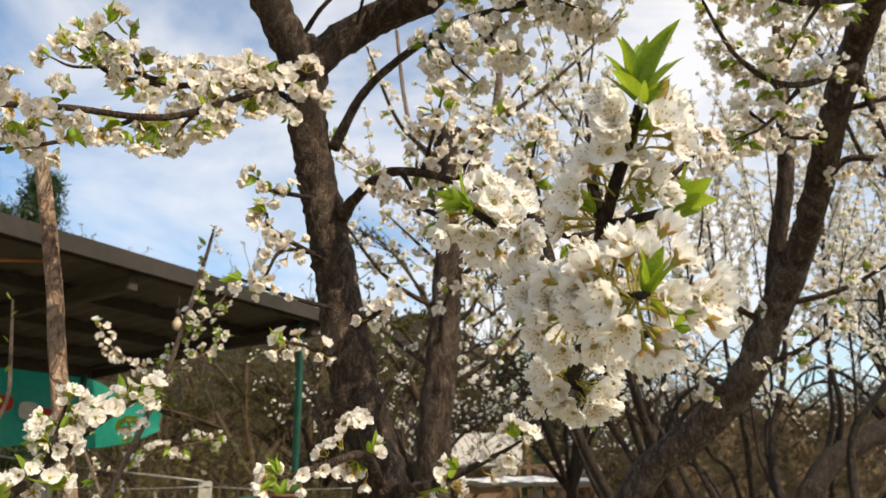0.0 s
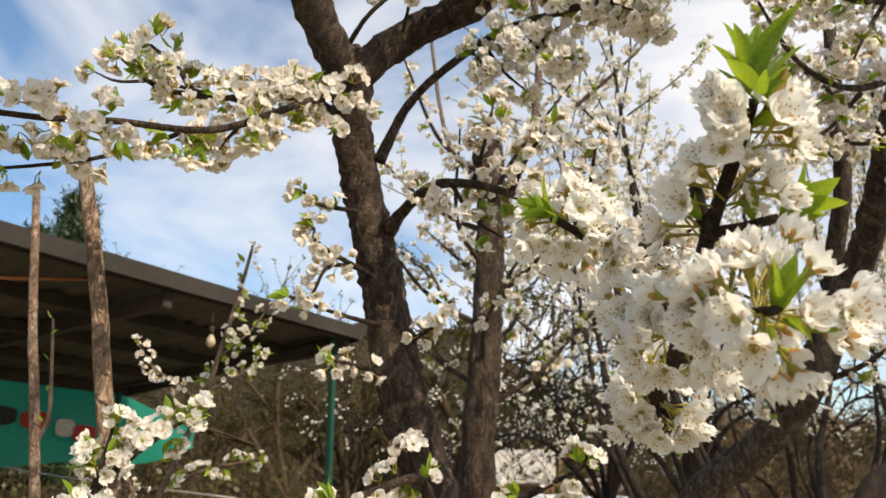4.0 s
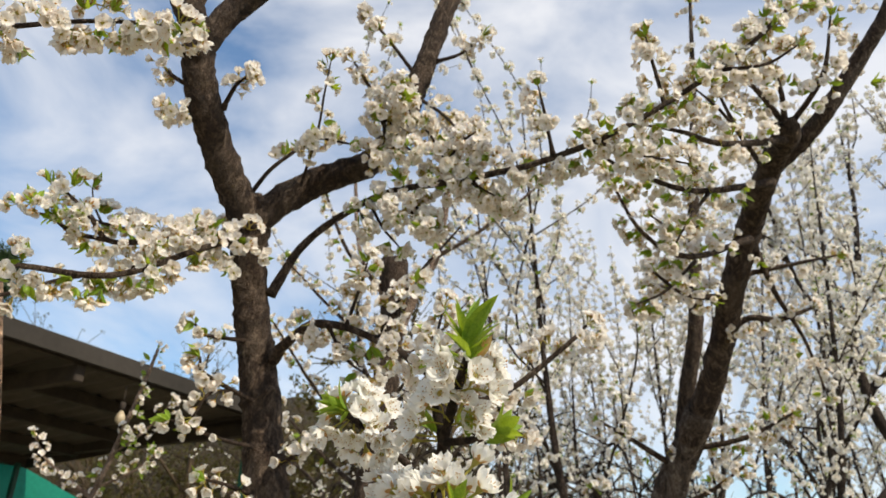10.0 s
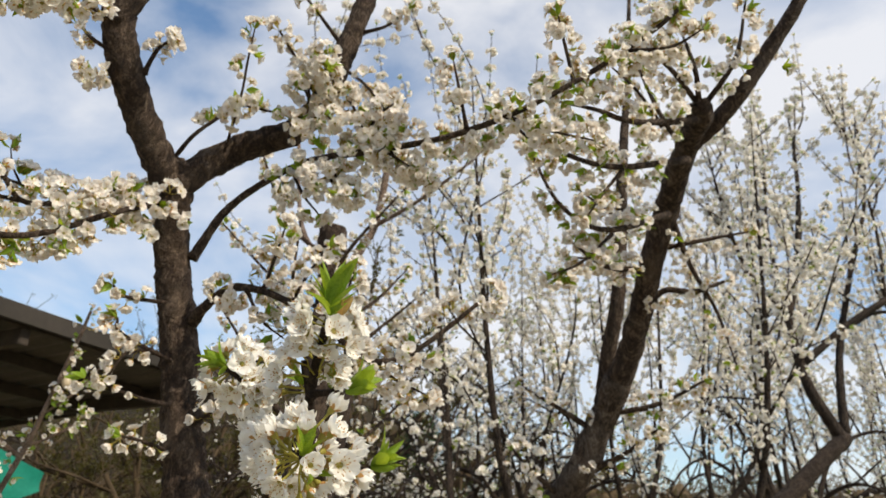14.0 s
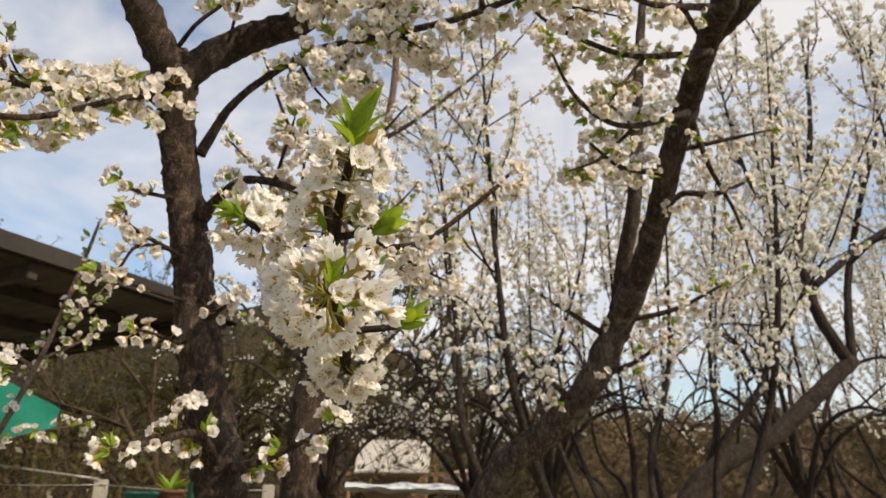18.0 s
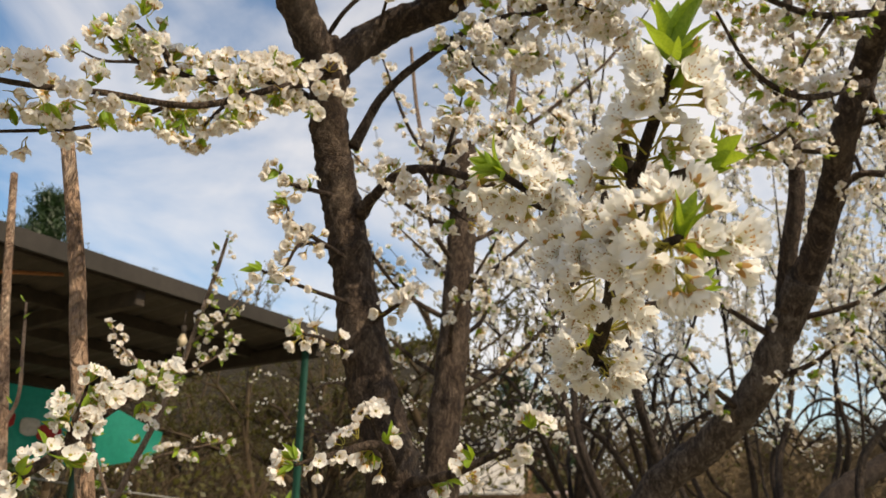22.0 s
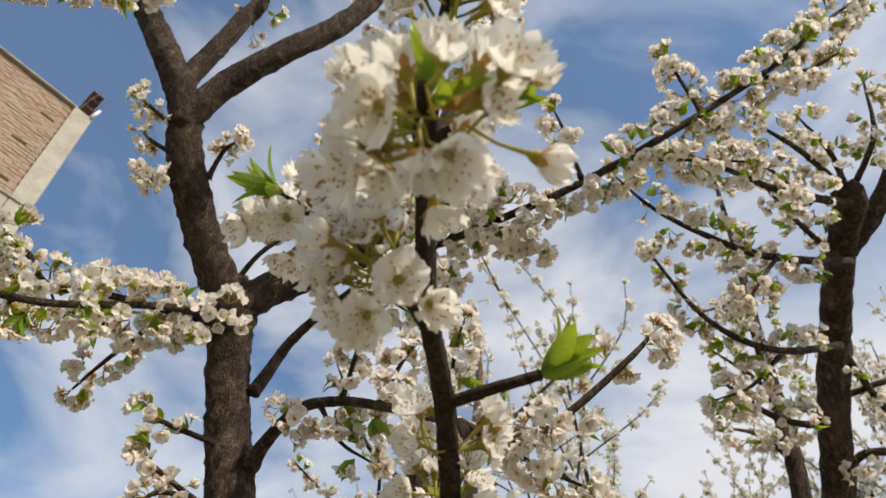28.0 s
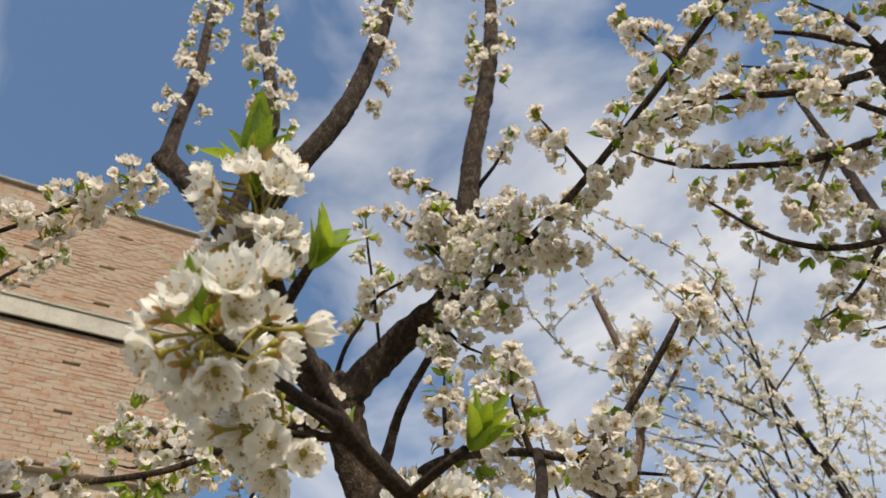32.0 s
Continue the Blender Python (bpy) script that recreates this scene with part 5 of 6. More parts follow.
def leaning_tree():
    r = random.Random(88)
    tree = thing("plum_tree", (2.2, 5.2, 0), "plum tree with a leaning trunk and tall white-flowered shoots", "tree", "plum trees of the orchard")
    bloom = Bloom(tree, 0, FAR, 88, 1.2, 2.4)
    limb(tree, "trunk", [(*q[:3], q[3] * 0.72) for q in [(2.1, 5.2, -0.03, 0.13), (2.25, 5.2, 1.0, 0.11), (2.55, 5.2, 1.55, 0.10), (2.85, 5.2, 1.76, 0.095), (3.2, 5.2, 1.93, 0.09), (3.67, 5.2, 2.31, 0.085), (3.93, 5.2, 2.52, 0.08)]], mat=BARK_DARK, seed=331, rough=0.22, step=0.05, sides=20)
    for k, pts in enumerate((
        [(3.9, 5.2, 2.48, 0.07), (3.71, 5.2, 2.84, 0.06), (3.65, 5.2, 3.12, 0.056), (3.63, 5.2, 3.46, 0.052), (3.80, 5.2, 4.03, 0.038), (3.93, 5.2, 4.76, 0.026), (3.97, 5.2, 5.6, 0.008)],
        [(3.68, 5.2, 3.08, 0.045), (4.09, 5.1, 3.41, 0.042), (4.36, 5.0, 3.59, 0.036), (4.79, 5.0, 3.92, 0.026), (5.0, 5.0, 4.8, 0.01)],
        [(3.92, 5.2, 2.53, 0.055), (4.0, 5.2, 3.14, 0.042), (4.24, 5.2, 3.86, 0.032), (4.55, 5.2, 4.65, 0.022), (4.65, 5.2, 5.6, 0.008)],
        [(3.65, 5.2, 3.44, 0.03), (3.37, 5.3, 3.94, 0.024), (3.23, 5.3, 4.58, 0.017), (3.16, 5.3, 5.2, 0.006)],
        [(3.64, 5.2, 3.5, 0.025), (3.5, 5.1, 4.1, 0.02), (3.56, 5.1, 4.8, 0.014), (3.5, 5.1, 5.4, 0.005)],
        [(4.36, 5.0, 3.6, 0.022), (4.42, 5.0, 4.2, 0.018), (4.40, 5.0, 4.9, 0.012), (4.5, 5.0, 5.5, 0.005)],
        [(4.05, 5.2, 3.3, 0.022), (4.3, 5.1, 3.5, 0.02), (4.9, 5.1, 3.6, 0.016), (5.4, 5.1, 4.2, 0.006)],
    )):
        path = limb(tree, "limb", [(*q[:3], q[3] * 0.72) for q in pts], BARK_DARK, seed=340 + k, rough=0.14, sides=8, step=0.08)
        bloom.dress(path, 0.045, (2, 4), 0.45, leaf=0.12, off=0.03)
        for j in range(9):
            i = int(len(path) * r.uniform(0.3, 0.9))
            b = Vector(path[i, :3])
            out = Vector((r.gauss(0, 1), r.gauss(0, 1), 0.3)).normalized()
            d = Vector((r.gauss(0, 0.3), r.gauss(0, 0.3), 1.0)).normalized()
            ln = r.uniform(0.4, 1.1)
            sub = limb(tree, "shoot", [(*b, 0.009), (*(b + out * 0.14 + d * ln * 0.2), 0.008), (*(b + out * 0.2 + d * ln * 0.6), 0.005), (*(b + out * 0.22 + d * ln), 0.002)], seed=400 + k * 9 + j, sides=5, step=0.08)
            bloom.dress(sub, 0.036, (2, 4), 0.12, leaf=0.10, off=0.015)
    bloom.finish(FAR_MATS, 0)


leaning_tree()
FAR_LABEL = "plum tree of upright shoots thick with white blossom"
ORIGINAL = [vase_tree((1.5, 3.9, 0), 301, 4.4, 0.95, FAR_LABEL), vase_tree((2.6, 6.3, 0), 302, 5.1, 1.05, FAR_LABEL), vase_tree((3.7, 8.2, 0), 303, 5.6, 1.1, FAR_LABEL)]
for k, (i, x, y, turn, s) in enumerate(((1, 5.4, 7.4, 150, 1.05), (1, 7.2, 8.6, 220, 1.1), (2, 8.8, 9.6, 260, 1.0), (1, 9.3, 7.9, 70, 1.0))):
    copy_thing(ORIGINAL[i], Matrix.Translation((x, y, 0)) @ Matrix.Rotation(radians(turn), 4, "Z") @ Matrix.Scale(s, 4))



def arching_tree(at, seed):
    r = random.Random(seed)
    tree = thing("plum_tree", at, "old plum tree of arching grey limbs with few flowers", "tree", "plum trees of the orchard")
    bloom = Bloom(tree, 0, FAR, seed, 1.4, 1.2)
    x, y, z = at
    limb(tree, "trunk", [(x, y, -0.03, 0.09), (x + 0.05, y, 0.8, 0.075), (x + 0.12, y, 1.5, 0.06)], BARK_DARK, seed=seed, rough=0.18, sides=12, step=0.08)
    for k in range(9):
        a = 6.2832 * (k + r.uniform(-0.3, 0.3)) / 9
        c, s = math.cos(a), math.sin(a)
        reach, rise = r.uniform(0.9, 1.7), r.uniform(0.7, 1.7)
        pts = [(x + 0.1, y, 1.45, 0.034), (x + c * reach * 0.35, y + s * reach * 0.35, 1.5 + rise * 0.75, 0.024), (x + c * reach * 0.7, y + s * reach * 0.7, 1.5 + rise, 0.018), (x + c * reach, y + s * reach, 1.5 + rise * 0.9, 0.012), (x + c * reach * 1.25, y + s * reach * 1.25, 1.5 + rise * 0.55, 0.006)]
        path = limb(tree, "limb", pts, BARK_DARK, seed=seed + k, rough=0.16, sides=7, step=0.07)
        for j in range(7):
            i = int(len(path) * r.uniform(0.25, 0.95))
            b = Vector(path[min(i, len(path) - 1), :3])
            d = Vector((r.gauss(0, 0.7) + c * 0.4, r.gauss(0, 0.7) + s * 0.4, r.uniform(-0.3, 1.0))).normalized()
            ln = r.uniform(0.4, 0.9)
            bow = Vector((r.gauss(0, 1), r.gauss(0, 1), 1.0)) * 0.12
            sub = limb(tree, "twig", [(*b, 0.011), (*(b + d * ln * 0.4 + bow), 0.008), (*(b + d * ln * 0.8 + bow), 0.005), (*(b + d * ln), 0.002)], BARK_DARK, seed=seed + 20 + j, sides=5, step=0.06)
            bloom.dress(sub, 0.09, (1, 3), 0.4, leaf=0.2, off=0.012)
    bloom.finish(FAR_MATS, 0)


arching_tree((1.35, 8.6, 0), 811)
arching_tree((-0.3, 9.6, 0), 823)
arching_tree((2.0, 7.6, 0), 829)
arching_tree((4.5, 7.2, 0), 835)


# ---- shed ----
def build_shed():
    corner = Vector((-1.13, 7.0, 0))
    e1, e2 = Vector((-0.515, -0.857, 0)), Vector((-0.857, 0.515, 0))
    axes = Matrix((e1, e2, (0, 0, 1))).transposed()
    shed = thing("shed", corner, "open shed with a dark sheet roof on green posts", "shed")
    z0, fall, long, deep = 3.17, 0.06, 8.2, 3.5

    def at(u, v, z):
        return corner + e1 * u + e2 * v + Vector((0, 0, z))
    verts, faces = [], []
    n = 150
    for side in (0, 1):
        for k in range(n + 1):
            wave = 0.014 * math.sin(k * 1.7)
            for v in (-0.05, deep):
                verts.append(at(-0.05 + (long + 0.1) * k / n, v, z0 - fall * v + wave - 0.006 * side))
    m = 2 * (n + 1)
    for k in range(n):
        a = 2 * k
        faces += [[a, a + 1, a + 3, a + 2], [m + a, m + a + 2, m + a + 3, m + a + 1], [a, a + 2, m + a + 2, m + a], [a + 1, m + a + 1, m + a + 3, a + 3]]
    child("roof", mesh_from("roof", [tuple(v) for v in verts], faces, [ROOF_SHEET, ROOF_UNDER], [0, 1, 0, 0] * n, False), shed, "dark corrugated metal sheet roof")
    for k in range(5):
        v = 0.04 + k * (deep - 0.1) / 4
        part("purlin", box_bm(at(long / 2, v, z0 - fall * v - 0.066), (long, 0.06, 0.10), axes, 0.006), BEAM, shed)
    for k in range(5):
        u = 0.05 + k * (long - 0.1) / 4
        part("rafter", box_bm(at(u, deep / 2, z0 - fall * deep / 2 - 0.080), (0.08, deep - 0.02, 0.12), axes, 0.006), BEAM, shed)
    part("fascia", box_bm(at(long / 2, -0.065, z0 - 0.055), (long + 0.1, 0.02, 0.13), axes, 0.004), ROOF_SHEET, shed, "grey metal edge strip")
    slope = Matrix.Rotation(-math.atan(fall), 3, e1) if (Matrix.Rotation(-math.atan(fall), 3, e1) @ e2).z < 0 else Matrix.Rotation(math.atan(fall), 3, e1)
    for u in (-0.062, long + 0.062):
        part("fascia", box_bm(at(u, deep / 2 - 0.02, z0 - fall * deep / 2 - 0.055), (0.02, deep + 0.06, 0.15), slope @ axes, 0.004), BEAM, shed, "dark edge board")
    part("fascia", box_bm(at(long / 2, deep + 0.012, z0 - fall * deep - 0.055), (long + 0.1, 0.02, 0.13), axes, 0.004), BEAM, shed, "dark edge board")
    v_, f_ = tube(np.array([[*at(3.6, 0.3, 2.86), 0.014], [*at(3.05, 0.3, 2.96), 0.014], [*at(2.52, 0.3, 3.085), 0.014]]), 7, 0.0, 223)
    child("brace_bar", mesh_from("brace_bar", v_, f_, [RUST]), shed, "rust-orange steel bar")
    for u in (0.12, 4.1, 8.0):
        for v in (0.12, deep - 0.12):
            h = z0 - fall * v - 0.11
            part("post", box_bm(at(u, v, h / 2), (0.055, 0.055, h), axes, 0.008), GREEN_PAINT, shed, "green painted steel post")
    tarp = thing("tarpaulin", at(2.5, deep, 1.5), "green tarpaulin hung between the shed posts", "tarpaulin")
    verts, faces, nu, nv = [], [], 60, 12
    for i in range(nu + 1):
        for j in range(nv + 1):
            u = -1.15 + 6.95 * i / nu
            sag = 0.30 * max(0.0, -u)
            z = z0 - fall * deep - 0.09 - sag - (0.86 - 0.56 * max(0.0, -u) + 0.05 * math.sin(i * 0.35)) * j / nv
            verts.append(tuple(at(u, deep + 0.05 + 0.035 * math.sin(i * 0.6 + j * 0.25) * (0.3 + j / nv), z)))
    for i in range(nu):
        for j in range(nv):
            a = i * (nv + 1) + j
            faces.append([a, a + 1, a + nv + 2, a + nv + 1])
    child("sheet", mesh_from("sheet", verts, faces, [TARP]), tarp)
    for u, z, half, mat in ((1.39, 2.50, 0.17, TARP_BLACK), (1.02, 2.48, 0.165, TARP_RED), (0.68, 2.43, 0.11, TARP_WHITE), (0.45, 2.38, 0.145, TARP_RED), (1.95, 2.52, 0.16, TARP_RED), (2.4, 2.52, 0.17, TARP_BLACK)):
        bm = bmesh.new()
        ring = [bm.verts.new(at(u + half * math.cos(a), deep - 0.05, z + (0.07 if math.sin(a) < 0 else -0.12) * abs(math.sin(a)) ** 0.5)) for a in [6.2832 * q / 24 for q in range(24)]]
        f = bm.faces.new(ring)
        ex = bmesh.ops.extrude_face_region(bm, geom=[f])
        bmesh.ops.translate(bm, vec=e2 * -0.012, verts=[g for g in ex["geom"] if isinstance(g, bmesh.types.BMVert)])
        bmesh.ops.recalc_face_normals(bm, faces=bm.faces)
        part("patch", bm, mat, tarp, "rounded cloth patch")


build_shed()


def build_hanging_sheet():
    corner, e1, e2 = Vector((-1.13, 7.0, 0)), Vector((-0.515, -0.857, 0)), Vector((-0.857, 0.515, 0))
    sheet = thing("hanging_sheet", corner + e1 * 3.8 + e2 * 0.3 + Vector((0, 0, 3.0)), "grey weathered sheet hung under the shed roof", "sheet")
    verts, faces, nu, nv = [], [], 24, 16
    for back in (0, 1):
        for i in range(nu + 1):
            for j in range(nv + 1):
                u = 3.27 + 1.15 * i / nu
                v = 0.3 + 0.008 * back + 0.025 * math.sin(i * 0.55 + 0.4 * math.sin(j * 0.5)) * (0.3 + j / nv)
                verts.append(tuple(corner + e1 * u + e2 * v + Vector((0, 0, 3.04 - 0.85 * j / nv + 0.02 * math.sin(i * 0.9)))))
    m = (nu + 1) * (nv + 1)
    for i in range(nu):
        for j in range(nv):
            a = i * (nv + 1) + j
            faces += [[a, a + nv + 1, a + nv + 2, a + 1], [m + a, m + a + 1, m + a + nv + 2, m + a + nv + 1]]
    for j in range(nv):
        for a in (j, nu * (nv + 1) + j):
            faces.append([a, a + 1, m + a + 1, m + a])
    for i in range(nu):
        for a in (i * (nv + 1), i * (nv + 1) + nv):
            faces.append([a, m + a, m + a + nv + 1, a + nv + 1])
    child("cloth", mesh_from("cloth", verts, faces, [TARP_WHITE]), sheet)


build_hanging_sheet()


def build_bulb():
    at = Vector((-1.996, 5.6, 2.751))
    lamp = thing("hanging_bulb", at, "pale frosted light bulb hanging under the shed roof, unlit", "lamp")
    bm = bmesh.new()
    bmesh.ops.create_uvsphere(bm, u_segments=16, v_segments=10, radius=0.036)
    for v in bm.verts:
        v.co = at + Vector((v.co.x, v.co.y, v.co.z * 1.25 + (0.02 if v.co.z > 0.03 else 0)))
    part("bulb", bm, BULB, lamp, smooth=True)
    v, f = tube(np.array([[at.x, at.y, at.z + 0.06, 0.02], [at.x, at.y, at.z + 0.12, 0.02]]), 8, 0.0, 1)
    child("socket", mesh_from("socket", v, f, [BEAM]), lamp)
    v, f = tube(np.array([[at.x, at.y, at.z + 0.11, 0.005], [at.x, at.y, at.z + 0.25, 0.005]]), 6, 0.0, 1)
    child("flex", mesh_from("flex", v, f, [BEAM]), lamp)


build_bulb()


# ---- brick building ----
def build_house():
    corner = Vector((-6.30, 7.19, 0))
    e1 = Vector((-0.62, -0.785, 0)).normalized()
    nrm = Vector((-e1.y, e1.x, 0))
    if nrm.dot(-corner) < 0:
        nrm = -nrm
    top, long, deep = 13.0, 11.0, 8.0
    axes = Matrix((e1, nrm, (0, 0, 1))).transposed()
    house = thing("house", corner + e1 * 5 - nrm * 4, "tall unplastered brick house with concrete corner columns", "house")

    def at(u, v, z):
        return corner + e1 * u + nrm * v + Vector((0, 0, z))
    core = part("wall", box_bm(at(long / 2, -deep / 2 - 0.115, top / 2 - 0.01), (long - 0.02, deep - 0.03, top - 0.02), axes), MORTAR, house, "mortar and backing of the brick wall")
    part("corner_column", box_bm(at(0.17, -0.07, top / 2), (0.34, 0.30, top), axes, 0.012), CONCRETE, house, "rough cast concrete corner column")
    for zb, h in ((10.15, 0.42), (6.9, 0.42)):
        part("bond_beam", box_bm(at(long / 2 + 0.17, -0.035, zb), (long - 0.36, 0.22, h), axes, 0.01), CONCRETE, house, "board-marked concrete bond beam")
        part("ledge", box_bm(at(long / 2 - 0.02, 0.05, zb + h / 2 - 0.03), (long + 0.02, 0.12, 0.05), axes, 0.008), CONCRETE, house)
        part("ledge", box_bm(at(long / 2 - 0.02, 0.04, zb - h / 2 + 0.02), (long + 0.02, 0.10, 0.04), axes, 0.008), CONCRETE, house)
    part("coping", box_bm(at(long / 2 + 0.16, -0.05, top + 0.02), (long - 0.30, 0.26, 0.04), axes, 0.008), CONCRETE, house)
    for k, (u, v) in enumerate(((0.07, 0.03), (0.27, 0.03), (0.07, -0.17), (0.27, -0.17))):
        q = at(u, v, top - 0.05)
        lean = e1 * (-0.10) + nrm * 0.03
        v_, f_ = tube(spline([(*q, 0.007), (*(q + lean * 0.5 + Vector((0, 0, 0.4))), 0.007), (*(q + lean * 1.5 + Vector((0, 0, 0.85))), 0.007)], 0.05), 6, 0.05, 400 + k)
        child("rebar", mesh_from("rebar", v_, f_, [STEEL_RUST]), house, "rusty steel starter bar")
    for z in (0.25, 0.5, 0.72):
        part("tie", box_bm(at(0.17 - 0.05 * z, -0.07 + 0.02 * z, top + z), (0.22, 0.22, 0.012), axes), STEEL_RUST, house)
    v_, f_ = tube(np.array([[*at(0.04, 0.09, top - 0.03), 0.03], [*at(0.01, 0.1, top + 0.12), 0.03], [*at(-0.02, 0.11, top + 0.26), 0.03]]), 12, 0.0, 420)
    child("pipe", mesh_from("pipe", v_, f_, [PIPE_WHITE]), house, "short white plastic pipe")
    # bricks laid in courses, some left out as scaffold holes
    r = random.Random(9)
    bl, bh, joint = 0.225, 0.066, 0.013
    shared = []
    for k in range(6):
        bm = box_bm((0, 0, 0), ((bl + joint - 0.005) * r.uniform(0.985, 1.0), 0.11, bh * r.uniform(0.93, 1.0)), axes, 0.004)
        me = bpy.data.meshes.new("brick")
        bm.to_mesh(me)
        bm.free()
        me.materials.append(BRICK)
        shared.append(me)
    singles, verts, faces = 0, [], []
    bed_v, bed_f = [], []
    bands = [(10.37, top - 0.02), (7.6, 9.93)]
    row = 0
    for lo, hi in bands:
        z = hi - bh / 2
        while z > lo:
            off = (row % 2) * (bl + joint) / 2
            u = 0.36 + bl / 2 - off
            while u < 9.0:
                hole = (row % 11 == 7 and int(u / (bl + joint)) % 5 == 2)
                if u - bl / 2 > 0.15 and not hole:
                    p = at(u, -0.055 + r.uniform(-0.006, 0.006), z + r.uniform(-0.002, 0.002))
                    if singles < 300 and u < 2.9:
                        child("brick", shared[r.randrange(6)], house, "", Matrix.Translation(p))
                        singles += 1
                    else:
                        hx, hy, hz = (bl + joint - 0.005) / 2 * r.uniform(0.985, 1.0), 0.055, bh / 2 * r.uniform(0.92, 1.0)
                        b = len(verts)
                        for sx in (-1, 1):
                            for sy in (-1, 1):
                                for sz in (-1, 1):
                                    verts.append(tuple(p + e1 * sx * hx + nrm * sy * hy + Vector((0, 0, sz * hz))))
                        faces += [[b, b + 1, b + 3, b + 2], [b + 4, b + 6, b + 7, b + 5], [b, b + 4, b + 5, b + 1], [b + 2, b + 3, b + 7, b + 6], [b, b + 2, b + 6, b + 4], [b + 1, b + 5, b + 7, b + 3]]
                u += bl + joint
            b = len(bed_v)
            for su in (0.35, 9.1):
                for sv in (-0.125, -0.007):
                    for sz in (-bh / 2 - joint, -bh / 2 + 0.004):
                        bed_v.append(tuple(at(su, sv, z + sz)))
            bed_f += [[b, b + 1, b + 3, b + 2], [b + 4, b + 6, b + 7, b + 5], [b, b + 4, b + 5, b + 1], [b + 2, b + 3, b + 7, b + 6], [b, b + 2, b + 6, b + 4], [b + 1, b + 5, b + 7, b + 3]]
            z -= bh + joint
            row += 1
    child("mortar_bed", mesh_from("mortar_bed", bed_v, bed_f, [MORTAR], None, False), house, "", None, "stuff")
    child("bricks", mesh_from("bricks", verts, faces, [BRICK], None, False), house, "", None, "stuff")


build_house()


# ---- woods, hedge and small things beyond ----
def bare_tree(at, seed, height, label):
    r = random.Random(seed)
    tree = thing("bare_tree", at, label, "tree", "bare trees beyond the orchard")
    verts, faces, tv, tf = [], [], [], []

    def twig(p, d, ln, rad, depth, store_v, store_f):
        q = p + d * ln
        v, f = prism(p, q, rad, rad * 0.62, 5 if depth < 2 else 3)
        b = len(store_v)
        store_v.extend(v)
        store_f.extend([[i + b for i in k] for k in f])
        if depth >= 5:
            return
        for _ in range(r.randint(2, 3) if depth else 4):
            w = (d + Vector((r.gauss(0, 1), r.gauss(0, 1), r.gauss(0.15, 0.7))) * 0.48).normalized()
            twig(p + d * ln * r.uniform(0.55, 1.0), w, ln * r.uniform(0.55, 0.85), rad * 0.58, depth + 1, verts, faces)
    twig(Vector(at), Vector((r.uniform(-0.1, 0.1), r.uniform(-0.1, 0.1), 1)).normalized(), height * 0.34, height * 0.022, 0, tv, tf)
    child("trunk", mesh_from("trunk", tv, tf, [BRUSH]), tree)
    child("crown", mesh_from("crown", verts, faces, [BRUSH]), tree, "bare brown branches and twigs", None, "stuff")
    lv, lf = [], []
    for _ in range(2600):
        v = Vector(verts[r.randrange(len(verts) // 4, len(verts))]) + Vector((r.gauss(0, 0.03), r.gauss(0, 0.03), r.gauss(0, 0.03)))
        a, b = Vector((r.gauss(0, 1), r.gauss(0, 1), r.gauss(0, 1))).normalized() * 0.035, Vector((r.gauss(0, 1), r.gauss(0, 1), r.gauss(0, 1))).normalized() * 0.025
        n = len(lv)
        lv.extend([tuple(v), tuple(v + a + b), tuple(v + a * 2), tuple(v + a - b)])
        lf.append([n, n + 1, n + 2, n + 3])
    child("foliage", mesh_from("foliage", lv, lf, [BRUSH_GREEN]), tree, "sparse green-brown young leaves", None, "stuff")
    return tree


r0 = random.Random(21)
WOODS = [bare_tree((-2.5 - 3 * k, 15.0 + k, 0), 500 + k, 5.6 + 0.6 * k, "bare brown tree of the wood edge with first leaves") for k in range(3)]
for k in range(64):
    row = k % 4
    x = -26 + 31 * (k // 4) / 15 + r0.uniform(-1, 1)
    y = 14.5 + 3.4 * row + r0.uniform(-1, 1)
    s = r0.uniform(0.55, 0.85)
    copy_thing(WOODS[k % 3], Matrix.Translation((x, y, max(0.0, (y - 20) * 0.42) - 0.1)) @ Matrix.Rotation(r0.uniform(0, 6.28), 4, "Z") @ Matrix.Scale(s, 4))
for x, y, s in ((-0.2, 15.5, 1.5), (1.5, 17.0, 1.3), (-2.4, 15.0, 1.0), (3.4, 18.5, 1.05)):
    copy_thing(WOODS[1], Matrix.Translation((x, y, -0.1)) @ Matrix.Rotation(3.1 * x, 4, "Z") @ Matrix.Scale(s, 4))
for k in range(10):
    x = 7 + 16 * k / 9 + r0.uniform(-1, 1)
    y = r0.uniform(22, 34)
    copy_thing(WOODS[k % 3], Matrix.Translation((x, y, -0.1)) @ Matrix.Rotation(r0.uniform(0, 6.28), 4, "Z") @ Matrix.Scale(r0.uniform(0.45, 0.65), 4))


